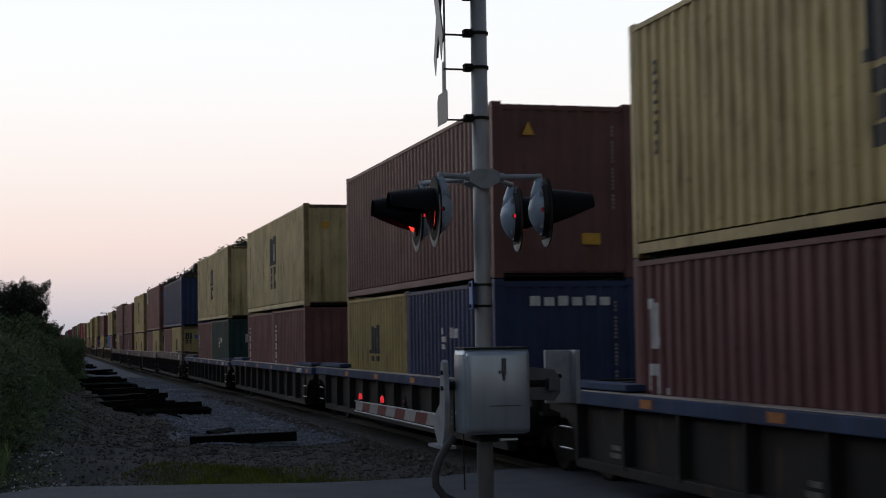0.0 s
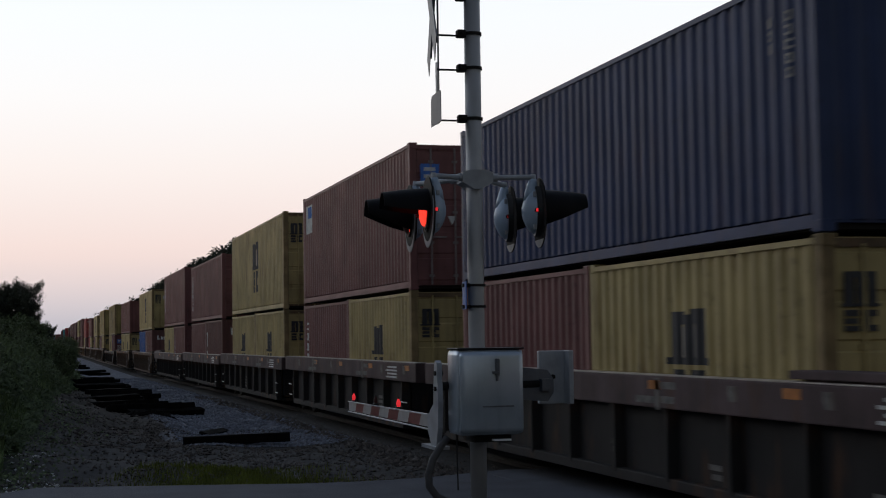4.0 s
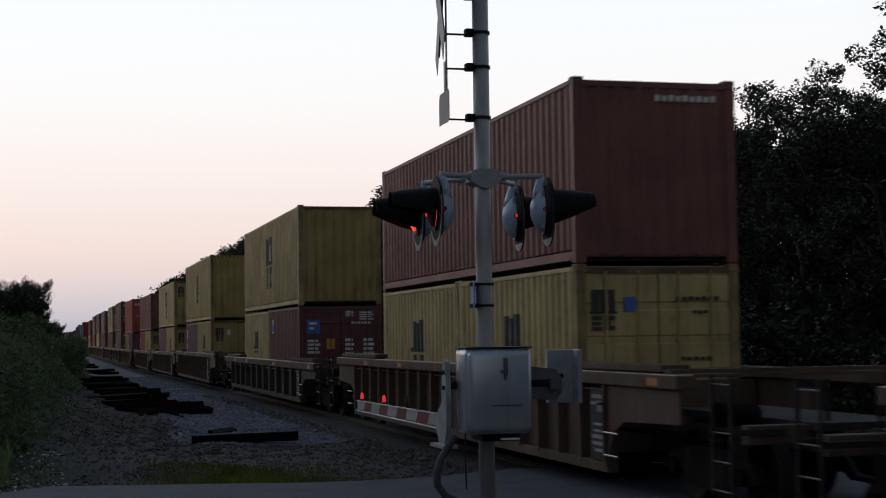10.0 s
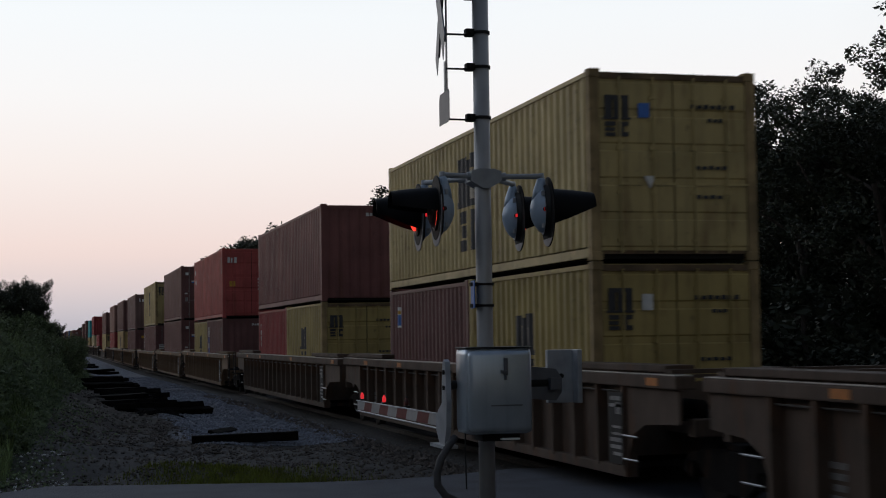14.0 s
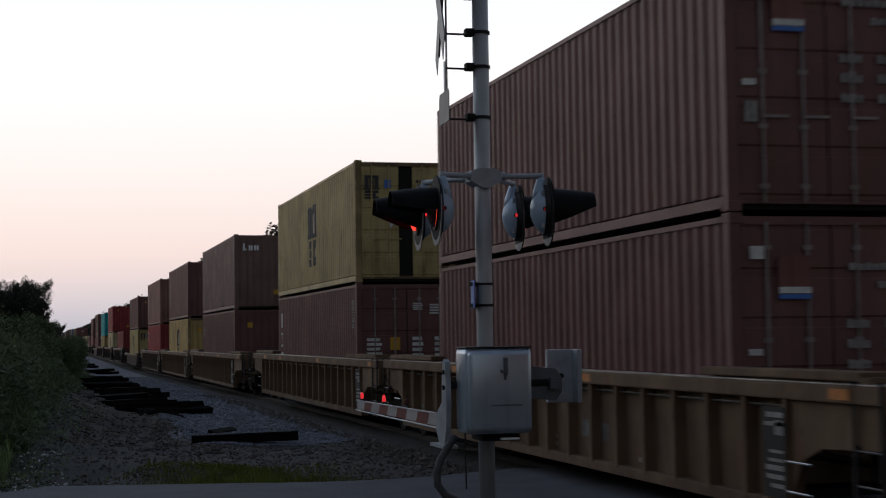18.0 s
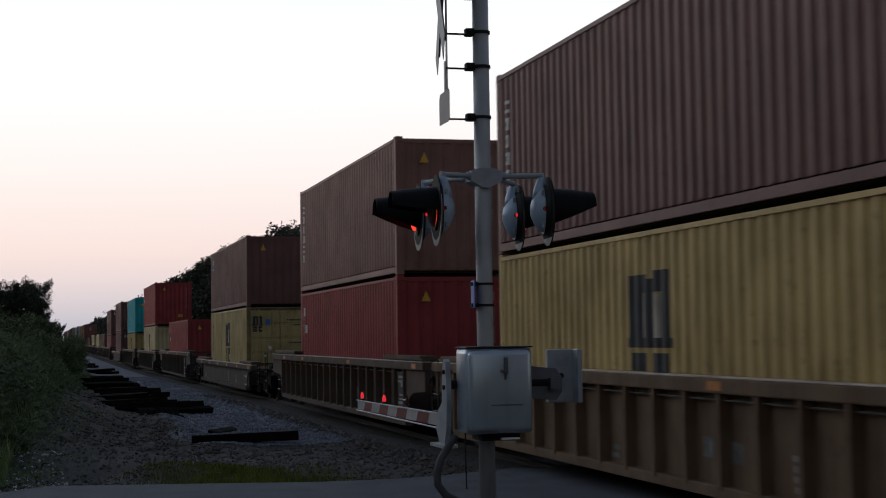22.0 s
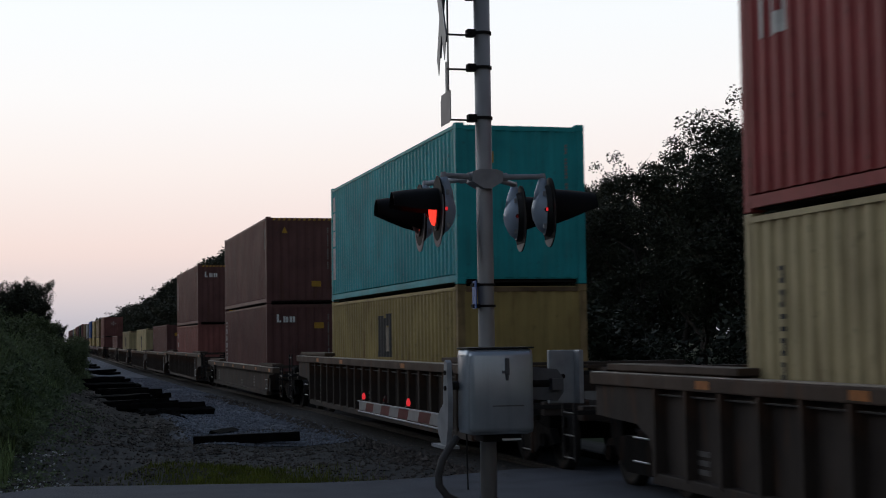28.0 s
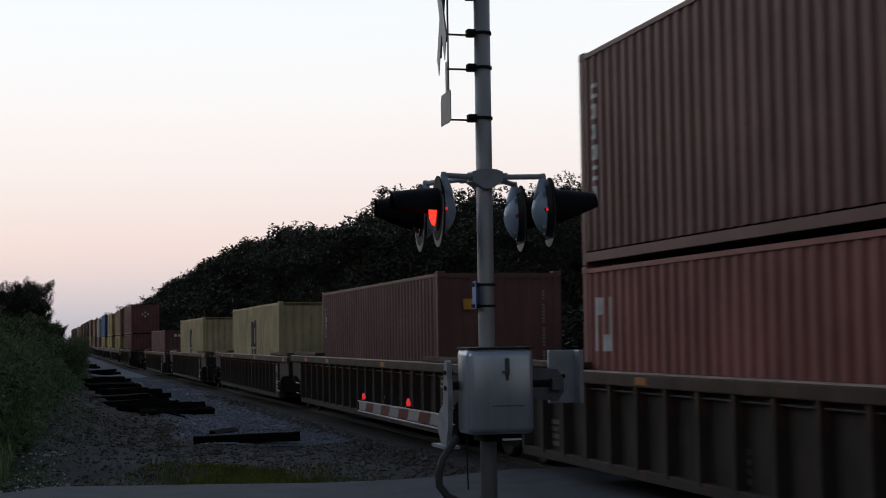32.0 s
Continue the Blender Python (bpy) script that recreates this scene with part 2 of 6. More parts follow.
def ground_mat():
    """Earth: ballast by the track, dark dirt with gravel, and green under the weeds."""
    m = bpy.data.materials.new("earth")
    m.use_nodes = True
    n, l = m.node_tree.nodes, m.node_tree.links
    b = n["Principled BSDF"]
    b.inputs["Roughness"].default_value = 0.95
    b.inputs["Specular IOR Level"].default_value = 0.15
    tc = n.new("ShaderNodeTexCoord")
    sep = n.new("ShaderNodeSeparateXYZ")
    l.new(tc.outputs["Object"], sep.inputs[0])
    grain = n.new("ShaderNodeTexVoronoi")
    grain.inputs["Scale"].default_value = 26.0
    l.new(tc.outputs["Object"], grain.inputs["Vector"])
    fine = n.new("ShaderNodeTexNoise")
    fine.inputs["Scale"].default_value, fine.inputs["Detail"].default_value = 5.0, 10.0
    l.new(tc.outputs["Object"], fine.inputs["Vector"])
    patch = n.new("ShaderNodeTexNoise")
    patch.inputs["Scale"].default_value, patch.inputs["Detail"].default_value = 0.35, 6.0
    l.new(tc.outputs["Object"], patch.inputs["Vector"])

    def mix(fac, a, c):
        x = n.new("ShaderNodeMix")
        x.data_type = "RGBA"
        if isinstance(fac, float):
            x.inputs[0].default_value = fac
        else:
            l.new(fac, x.inputs[0])
        for k, v in ((6, a), (7, c)):
            if isinstance(v, tuple):
                x.inputs[k].default_value = (*v, 1)
            else:
                l.new(v, x.inputs[k])
        return x.outputs[2]

    def band(value, lo, hi):
        r = n.new("ShaderNodeMapRange")
        r.interpolation_type = "SMOOTHSTEP"
        r.inputs["From Min"].default_value, r.inputs["From Max"].default_value = lo, hi
        l.new(value, r.inputs["Value"])
        return r.outputs["Result"]

    wob = n.new("ShaderNodeMath")
    wob.operation = "MULTIPLY_ADD"
    wob.inputs[1].default_value = 2.4
    l.new(patch.outputs["Fac"], wob.inputs[0])
    l.new(sep.outputs["X"], wob.inputs[2])
    dirt = mix(fine.outputs["Fac"], (0.028, 0.024, 0.022), (0.075, 0.066, 0.060))
    speck = n.new("ShaderNodeTexVoronoi")
    speck.inputs["Scale"].default_value = 7.0
    l.new(tc.outputs["Object"], speck.inputs["Vector"])
    dirt = mix(band(patch.outputs["Fac"], 0.42, 0.62), dirt, mix(fine.outputs["Fac"], (0.018, 0.017, 0.014), (0.050, 0.046, 0.038)))
    dirt = mix(band(speck.outputs["Distance"], 0.03, 0.16), (0.15, 0.14, 0.135), dirt)
    stone = mix(fine.outputs["Fac"], (0.085, 0.088, 0.10), (0.15, 0.155, 0.175))
    cell = mix(0.45, stone, grain.outputs["Color"])
    grey = n.new("ShaderNodeRGBToBW")
    l.new(cell, grey.inputs[0])
    stone = mix(band(grey.outputs[0], 0.05, 0.55), (0.10, 0.107, 0.126), (0.235, 0.25, 0.29))
    green = mix(fine.outputs["Fac"], (0.018, 0.026, 0.010), (0.045, 0.060, 0.022))
    c = mix(band(wob.outputs[0], 3.9, 4.5), dirt, stone)
    near_gravel = mix(fine.outputs["Fac"], (0.035, 0.034, 0.034), (0.085, 0.082, 0.08))
    yw = n.new("ShaderNodeMath")
    yw.operation = "MULTIPLY_ADD"
    yw.inputs[1].default_value = 6.0
    l.new(patch.outputs["Fac"], yw.inputs[0])
    l.new(sep.outputs["Y"], yw.inputs[2])
    c = mix(band(yw.outputs[0], 33.0, 37.0), mix(band(grain.outputs["Distance"], 0.0, 0.1), (0.12, 0.12, 0.12), near_gravel), c)
    c = mix(band(wob.outputs[0], 11.5, 12.6), c, green)
    inv = n.new("ShaderNodeMath")
    inv.operation = "MULTIPLY"
    inv.inputs[1].default_value = -1.0
    l.new(wob.outputs[0], inv.inputs[0])
    c = mix(band(inv.outputs[0], -1.3, 0.6), c, green)
    l.new(c, b.inputs["Base Color"])
    bp = n.new("ShaderNodeBump")
    bp.inputs["Strength"].default_value, bp.inputs["Distance"].default_value = 0.6, 0.05
    l.new(fine.outputs["Fac"], bp.inputs["Height"])
    l.new(bp.outputs["Normal"], b.inputs["Normal"])
    return m


M_GROUND = ground_mat()
M_ASPHALT = rough_mat("asphalt", (0.083, 0.089, 0.108), 0.85, 0, 0.25, 1.3, 0, 0, 0.35, 90, 0.05, 0.3)


# ---- mesh tools ----
class Shell:
    """Collects vertices and faces of one mesh."""

    def __init__(self):
        self.v, self.f = [], []

    def add(self, verts, faces):
        k = len(self.v)
        self.v += [tuple(p) for p in verts]
        self.f += [tuple(i + k for i in q) for q in faces]
        return self

    def box(self, x0, x1, y0, y1, z0, z1):
        return self.add([(x, y, z) for z in (z0, z1) for y in (y0, y1) for x in (x0, x1)],
                        [(0, 2, 3, 1), (4, 5, 7, 6), (0, 1, 5, 4), (2, 6, 7, 3), (0, 4, 6, 2), (1, 3, 7, 5)])

    def soft_box(self, x0, x1, y0, y1, z0, z1, c):
        """A box with chamfered edges."""
        bm = bmesh.new()
        bmesh.ops.create_cube(bm, size=1.0)
        for p in bm.verts:
            p.co = Vector(((x0 + x1) / 2 + p.co.x * (x1 - x0), (y0 + y1) / 2 + p.co.y * (y1 - y0), (z0 + z1) / 2 + p.co.z * (z1 - z0)))
        bmesh.ops.bevel(bm, geom=bm.edges[:], offset=c, segments=2, profile=0.6, affect="EDGES")
        bm.verts.index_update()
        self.add([p.co[:] for p in bm.verts], [[p.index for p in q.verts] for q in bm.faces])
        bm.free()
        return self

    def tube(self, points, radii, sides=10, caps=True):
        """A round bar along points."""
        pts = [Vector(p) for p in points]
        rad = radii if isinstance(radii, (list, tuple)) else [radii] * len(pts)
        verts, faces = [], []
        for i, p in enumerate(pts):
            d = (pts[min(i + 1, len(pts) - 1)] - pts[max(i - 1, 0)]).normalized()
            a = d.orthogonal().normalized() if i == 0 else (a - d * a.dot(d)).normalized()
            b = d.cross(a)
            for k in range(sides):
                w = math.tau * k / sides
                verts.append(p + (a * math.cos(w) + b * math.sin(w)) * rad[i])
        for i in range(len(pts) - 1):
            for k in range(sides):
                j = (k + 1) % sides
                faces.append((i * sides + k, i * sides + j, (i + 1) * sides + j, (i + 1) * sides + k))
        if caps:
            faces.append(tuple(range(sides))[::-1])
            faces.append(tuple((len(pts) - 1) * sides + k for k in range(sides)))
        return self.add(verts, faces)

    def lathe(self, profile, axis="x", at=(0, 0, 0), sides=28, squash=1.0):
        """Turns (along, radius) pairs about an axis."""
        verts, faces = [], []
        for s, r in profile:
            for k in range(sides):
                w = math.tau * k / sides
                c, d = r * math.cos(w) * squash, r * math.sin(w)
                q = {"x": (s, c, d), "y": (c, s, d), "z": (c, d, s)}[axis]
                verts.append((q[0] + at[0], q[1] + at[1], q[2] + at[2]))
        for i in range(len(profile) - 1):
            for k in range(sides):
                j = (k + 1) % sides
                faces.append((i * sides + k, i * sides + j, (i + 1) * sides + j, (i + 1) * sides + k))
        faces.append(tuple(range(sides)))
        faces.append(tuple((len(profile) - 1) * sides + k for k in range(sides))[::-1])
        return self.add(verts, faces)

    def plate(self, outline, axis, a, b):
        """A flat plate of the outline's shape, from a to b along the axis."""
        def put(p, s):
            return {"x": (s, p[0], p[1]), "y": (p[0], s, p[1]), "z": (p[0], p[1], s)}[axis]
        n = len(outline)
        return self.add([put(p, a) for p in outline] + [put(p, b) for p in outline],
                        [tuple(range(n))[::-1], tuple(range(n, 2 * n))] + [(k, (k + 1) % n, n + (k + 1) % n, n + k) for k in range(n)])

    def mesh(self, name, mat, smooth=False):
        me = bpy.data.meshes.new(name)
        me.from_pydata(self.v, [], self.f)
        me.materials.append(mat)
        if smooth:
            me.shade_smooth()
        me.update()
        return me


CACHE = {}


def cached(key, name, make, mat, smooth=False):
    if key not in CACHE:
        CACHE[key] = make().mesh(name, mat, smooth)
    return CACHE[key]


def part(name, data, mat=None, parent=None, label="", smooth=False):
    me = data.mesh(name, mat, smooth) if isinstance(data, Shell) else data
    ob = new(name, me)
    if parent:
        ob.parent = parent
    return tagged(ob, label) if label else ob


def thing(name, at=(0, 0, 0), label="", category="", group="", kind=""):
    ob = new(name)
    ob.empty_display_size = 0.3
    ob.matrix_basis = Matrix.Translation(at)
    return tagged(ob, label, category, group, kind)


TRAIN = []  # moving things and where each starts along the track


def sag(y):
    """The line dips a little beyond the crossing."""
    k = min(1.0, max(0.0, (y - 25) / 105))
    return -0.32 * k * k * (3 - 2 * k)


def run(t):
    """How far the train has come at t seconds."""
    return 17.111 * t - 0.00831 * t * t

# ---- ground, road and track ----
MID = 8.245  # middle of the track
FACE = 7.026  # near face of the containers


def smooth(a, b, x):
    k = min(1.0, max(0.0, (x - a) / (b - a)))
    return k * k * (3 - 2 * k)


def height(x, y):
    """The lie of the land: level by the track and the road, a low bank to the west, a shallow ditch to the east."""
    z = -0.16 + sag(y)
    z += 1.15 * smooth(3.2, -2.2, x) * smooth(21.8, 34, y) + 0.5 * smooth(-2, -12, x)
    z -= 0.45 * smooth(10.6, 12.5, x)
    z += 0.7 * smooth(15, 26, x)
    lumps = smooth(21.5, 25, y) * (0.35 + 0.65 * smooth(4.0, 1.0, x))
    if -12 < x < 6.4 and 10 < y < 200:
        z += lumps * 0.26 * noise.noise(Vector((x * 0.9, y * 0.55, 3.1))) + lumps * 0.06 * noise.noise(Vector((x * 3.1, y * 2.7, 7.7)))
        z += 0.10 * math.exp(-((x - 3.0) / 0.5) ** 2) * smooth(24, 30, y)
    z += 0.10 * smooth(22.5, 20.8, y) * smooth(9, 11, y) * smooth(-60, -50, -abs(x - 8))
    return z


def build_ground():
    xs = [-3000, -900, -300, -120, -60, -35, -20, -14, -10, -8] + [-7 + 0.3 * k for k in range(46)] + [6.9, 7.6, 8.9, 9.6, 10.2, 10.8, 11.5, 12.5, 14, 16, 19, 23, 30, 45, 80, 200, 600, 3000]
    ys = [-3000, -900, -300, -100, -40, -15, -5, 0, 5, 8, 10, 12, 14, 16, 18, 20, 20.8, 21.2] + [21.6 + 0.35 * k for k in range(100)] + \
         [57 + 1.2 * k for k in range(50)] + [118, 122, 128, 135, 145, 160, 180, 210, 260, 340, 500, 900, 1800, 3000]
    verts = [(x, y, height(x, y)) for y in ys for x in xs]
    n = len(xs)
    faces = [(j * n + i, j * n + i + 1, (j + 1) * n + i + 1, (j + 1) * n + i) for j in range(len(ys) - 1) for i in range(n - 1)]
    g = Shell().add(verts, faces)
    tagged(part("ground", g, M_GROUND, None, smooth=True), "dark earth with gravel and weeds beside the railway", "ground", kind="structure")


build_ground()


def build_road():
    r = Shell()
    xs = [-60 + 4.5 * k for k in range(12)] + [-6 + 0.4 * k for k in range(51)] + [16 + 5 * k for k in range(13)]
    n = len(xs) - 1
    # the far edge: ragged in the weeds, then widening towards the rails
    at, edge = (-1.4, -0.35, -0.1, 1.7, 3.7, 4.6, 5.4, 6.8, 9.6, 12.5), (20.6, 21.4, 21.9, 21.45, 20.95, 20.97, 21.17, 21.9, 21.9, 21.0)
    verts, faces = [], []
    for x in xs:
        wob = 0.12 * noise.noise(Vector((x * 0.7, 0, 5)))
        far = float(np.interp(x, at, edge)) + 0.3 * wob
        for y, z in ((12.6 - wob, -0.08), (12.7 - wob, 0.0), (16.8, 0.03), (far - 0.25, 0.0), (far, -0.09)):
            verts.append((x, y, z))
    for i in range(n):
        for k in range(4):
            faces.append((i * 5 + k, (i + 1) * 5 + k, (i + 1) * 5 + k + 1, i * 5 + k + 1))
    r.add(verts, faces)
    tagged(part("road", r, M_ASPHALT), "dark grey asphalt road crossing the railway", "road", kind="structure")


build_road()


def build_track():
    bed = Shell()
    prof = [(-2.05, -0.24), (-1.6, -0.10), (-1.3, -0.09), (1.3, -0.09), (1.75, -0.10), (2.9, -0.5)]
    ys = [-700, -300, -100, -20, 0] + [8 + 3 * k for k in range(60)] + [200, 240, 300, 400, 600, 1000, 1600, 2600]
    bed.add([(MID + a, y, b - 0.02 + sag(y)) for y in ys for a, b in prof],
            [(j * 6 + i, j * 6 + i + 1, (j + 1) * 6 + i + 1, (j + 1) * 6 + i) for j in range(len(ys) - 1) for i in range(5)])
    tagged(part("ballast_bed", bed, M_BED), "grey crushed stone ballast under the rails", "ballast", kind="structure")
    track = thing("railway_track", (MID, 0, 0), "steel rails on dark timber sleepers", "track", kind="structure")
    rail = [(-0.036, 0.0), (0.036, 0.0), (0.036, -0.035), (0.01, -0.05), (0.01, -0.14), (0.07, -0.16), (-0.07, -0.16), (-0.01, -0.14), (-0.01, -0.05), (-0.036, -0.035)]
    stops = [-700, 25] + [32 + 7 * k for k in range(15)] + [400, 1000, 2600]
    for s in (-0.753, 0.753):
        n = len(rail)
        body = Shell().add([(s + a, y, b + sag(y)) for y in stops for a, b in rail],
                           [(j * n + i, j * n + (i + 1) % n, (j + 1) * n + (i + 1) % n, (j + 1) * n + i) for j in range(len(stops) - 1) for i in range(n)])
        part("rail", body, M_RAIL, track)
    tie = Shell().box(-1.3, 1.3, -0.115, 0.115, -0.30, -0.115).mesh("sleeper", M_TIE)
    for k in range(150):
        y = 5 + 0.55 * k
        if not 12.4 < y < 21.0:
            part("sleeper", tie, None, track).location = (random.uniform(-0.04, 0.04), y, sag(y))
    deck = Shell()
    for a, b in ((-1.9, -0.84), (-0.66, 0.66), (0.84, 1.9)):
        deck.soft_box(MID + a, MID + b, 12.7, 20.9, -0.12, 0.012, 0.01)
    tagged(part("crossing_panel", deck, M_ASPHALT), "worn asphalt panels between the rails of the crossing", "crossing panel", kind="structure")


M_BED = rough_mat("ballast", (0.055, 0.053, 0.052), 0.95, 0, 0.5, 14, 0, 0, 0.8, 18, 0.05, 0.15)
build_track()

# ---- containers ----
WAVE = 0.278
DEEP = 0.039


def wave(y, deep):
    """Depth of a corrugated sheet behind its outermost face."""
    k = (y % WAVE) / WAVE
    if k < 0.26:
        return 0.0
    if k < 0.5:
        return deep * (k - 0.26) / 0.24
    if k < 0.76:
        return deep
    return deep * (1 - (k - 0.76) / 0.24)


def breaks(a, b):
    out = [a]
    k = math.floor(a / WAVE)
    while k * WAVE < b:
        for s in (0, 0.26, 0.5, 0.76):
            y = (k + s) * WAVE
            if a + 0.005 < y < b - 0.005:
                out.append(y)
        k += 1
    return out + [b]


def sheet(axis, at, sign, a, b, z0, z1, deep, proud=0.0):
    """A corrugated sheet standing at x = at or y = at, its outer face towards sign."""
    s = Shell()
    ys = breaks(a, b)
    for y in ys:
        d = at - sign * (wave(y, deep) - proud)
        for z in (z0, z1):
            s.v.append((d, y, z) if axis == "x" else (y, d, z))
    s.f = [(2 * i, 2 * i + 2, 2 * i + 3, 2 * i + 1) for i in range(len(ys) - 1)]
    return s


def side_mark(name, box, mat, parent, label="", proud=0.004):
    """Paint on the near corrugated side: box is (y0, y1, z0, z1)."""
    key = ("mark", name, box, mat.name)
    me = cached(key, name, lambda: sheet("x", -1.207, -1, *box, DEEP, proud), mat)
    return part(name, me, None, parent, label)


def flat_mark(name, box, mat, parent, at=-0.014, label=""):
    """Paint or a plate on the end: box is (x0, x1, z0, z1)."""
    key = ("flat", name, box, mat.name, at)
    return part(name, cached(key, name, lambda: Shell().box(box[0], box[1], at, at + 0.008, box[2], box[3]), mat), None, parent, label)


def block_logo(c, y, z, s, stacked):
    """A dark block mark: a slotted block on a footed base, over two notched blocks when stacked; one painted part."""
    w = 1.04 * s if stacked else 1.2 * s
    boxes = [(-0.62, -0.34, 0.10, 0.70), (-0.20, 0.15, 0.10, 0.70), (0.24, 0.62, 0.10, 0.70), (-0.62, 0.62, 0.70, 0.88), (-0.62, -0.10, 0.88, 0.98), (0.02, 0.62, 0.88, 0.94), (-0.78, 0.74, -0.03, 0.10)]
    if stacked:
        boxes += [(0.06, 0.58, -0.34, -0.10), (0.06, 0.52, -0.62, -0.38), (0.06, 0.58, -0.88, -0.66), (-0.36, -0.06, -0.88, -0.10), (-0.60, -0.36, -0.36, -0.10), (-0.60, -0.36, -0.88, -0.62)]
    else:
        boxes += [(-0.55, -0.10, -0.30, -0.12), (0.10, 0.58, -0.30, -0.12)]

    def marks():
        out = Shell()
        for a, b, z0, z1 in boxes:
            m = sheet("x", -1.207, -1, y + a * w, y + b * w, z + z0 * s, z + z1 * s, DEEP, 0.004)
            out.add(m.v, m.f)
        return out

    part("block_logo", cached(("blocklogo", y, z, s, stacked), "block_logo", marks, M_INK), None, c, "worn dark block mark")
    for a, b in ((-0.34, -0.20), (0.15, 0.24)):
        side_mark("logo_slot", (y + a * w, y + b * w, z + 0.10 * s, z + 0.66 * s), M_FADED, c, "pale slot in the mark")


def column(c, y, z0, z1, n, mat, wide=0.2):
    """A column of plain marks where upright lettering stands, as one painted part."""
    def marks():
        s = Shell()
        step = (z1 - z0) / n
        for k in range(n):
            w = wide * (0.8 + 0.2 * ((k * 7) % 3) / 2)
            a, b = z0 + k * step, z0 + (k + 0.72) * step
            t = min(0.06, 0.28 * (b - a))
            boxes = [(y - w / 2, y + w / 2, a, a + t), (y - w / 2, y + w / 2, b - t, b)]
            if (k * 5 + n) % 4 != 3:
                boxes.append((y - w / 2, y - w / 2 + 0.3 * w, a + t, b - t))
            if (k * 3 + n) % 4 != 2:
                boxes.append((y + w / 2 - 0.3 * w, y + w / 2, a + t, b - t))
            for q in boxes:
                m = sheet("x", -1.207, -1, *q, DEEP, 0.004)
                s.add(m.v, m.f)
        return s
    tagged(part("upright_lettering", cached(("column", y, z0, z1, n, mat.name, wide), "upright_lettering", marks, mat), None, c), kind="stuff")


def end_column(c, x, z0, z1, n, mat=None):
    """A thin column of small marks on the end."""
    def marks():
        s = Shell()
        step = (z1 - z0) / n
        for k in range(n):
            if k % 7 == 4:
                continue
            s.box(x - 0.022, x + 0.022, -0.014, -0.006, z0 + k * step, z0 + (k + 0.7) * step)
        return s
    tagged(part("upright_lettering", cached(("endcol", x, z0, z1, n), "upright_lettering", marks, mat or M_FAINT), None, c), kind="stuff")


def row_mark(c, x, z, w, h, n, mat):
    """A row of blocks where a word stands on the end, as one painted part."""
    def marks():
        s = Shell()
        step = w / n
        for k in range(n):
            s.box(x + k * step, x + (k + 0.72) * step, -0.014, -0.006, z, z + h * (1.0 if k % 2 == 0 else 0.86))
        return s
    tagged(part("printed_word", cached(("row", x, z, w, h, n, mat.name), "printed_word", marks, mat), None, c), kind="stuff")


M_FADED = rough_mat("faded_cream", (0.44, 0.38, 0.30), 0.7, 0, 0.3, 4, 0.5, 0.2, 0, 40)
POST = rough_mat("rusty_yellow_post", (0.36, 0.26, 0.13), 0.7, 0.0, 0.5, 2.2, 0.8, 1.0, 0.15, 25, 0.15, 0.2)
M_ROD = rough_mat("lock_rod_steel", (0.29, 0.245, 0.235), 0.6, 0.2, 0.35, 5, 0.3, 0.3)
# end frame brown: rust, plus shade under stacked ends put into the colour
M_DARKFRAME = rough_mat("rust_and_shade_frame", (0.17, 0.115, 0.065), 0.8, 0.1, 0.5, 3.0, 0.5, 0.8, 0.2, 25)
LOOK = {"taupe": "dull grey-brown", "russet": "russet brown", "straw": "straw yellow", "amber": "amber yellow", "wine": "dark wine red", "worn_red": "worn red", "yellow": "dull yellow", "cream": "pale yellow", "gold": "ochre yellow", "maroon": "dark maroon", "brown": "dark brown", "tan": "tan", "rust_red": "rust red", "red": "deep red",
        "pink_red": "faded red", "navy": "navy blue", "blue": "bright blue", "green": "dark green", "teal": "teal green", "grey": "grey"}


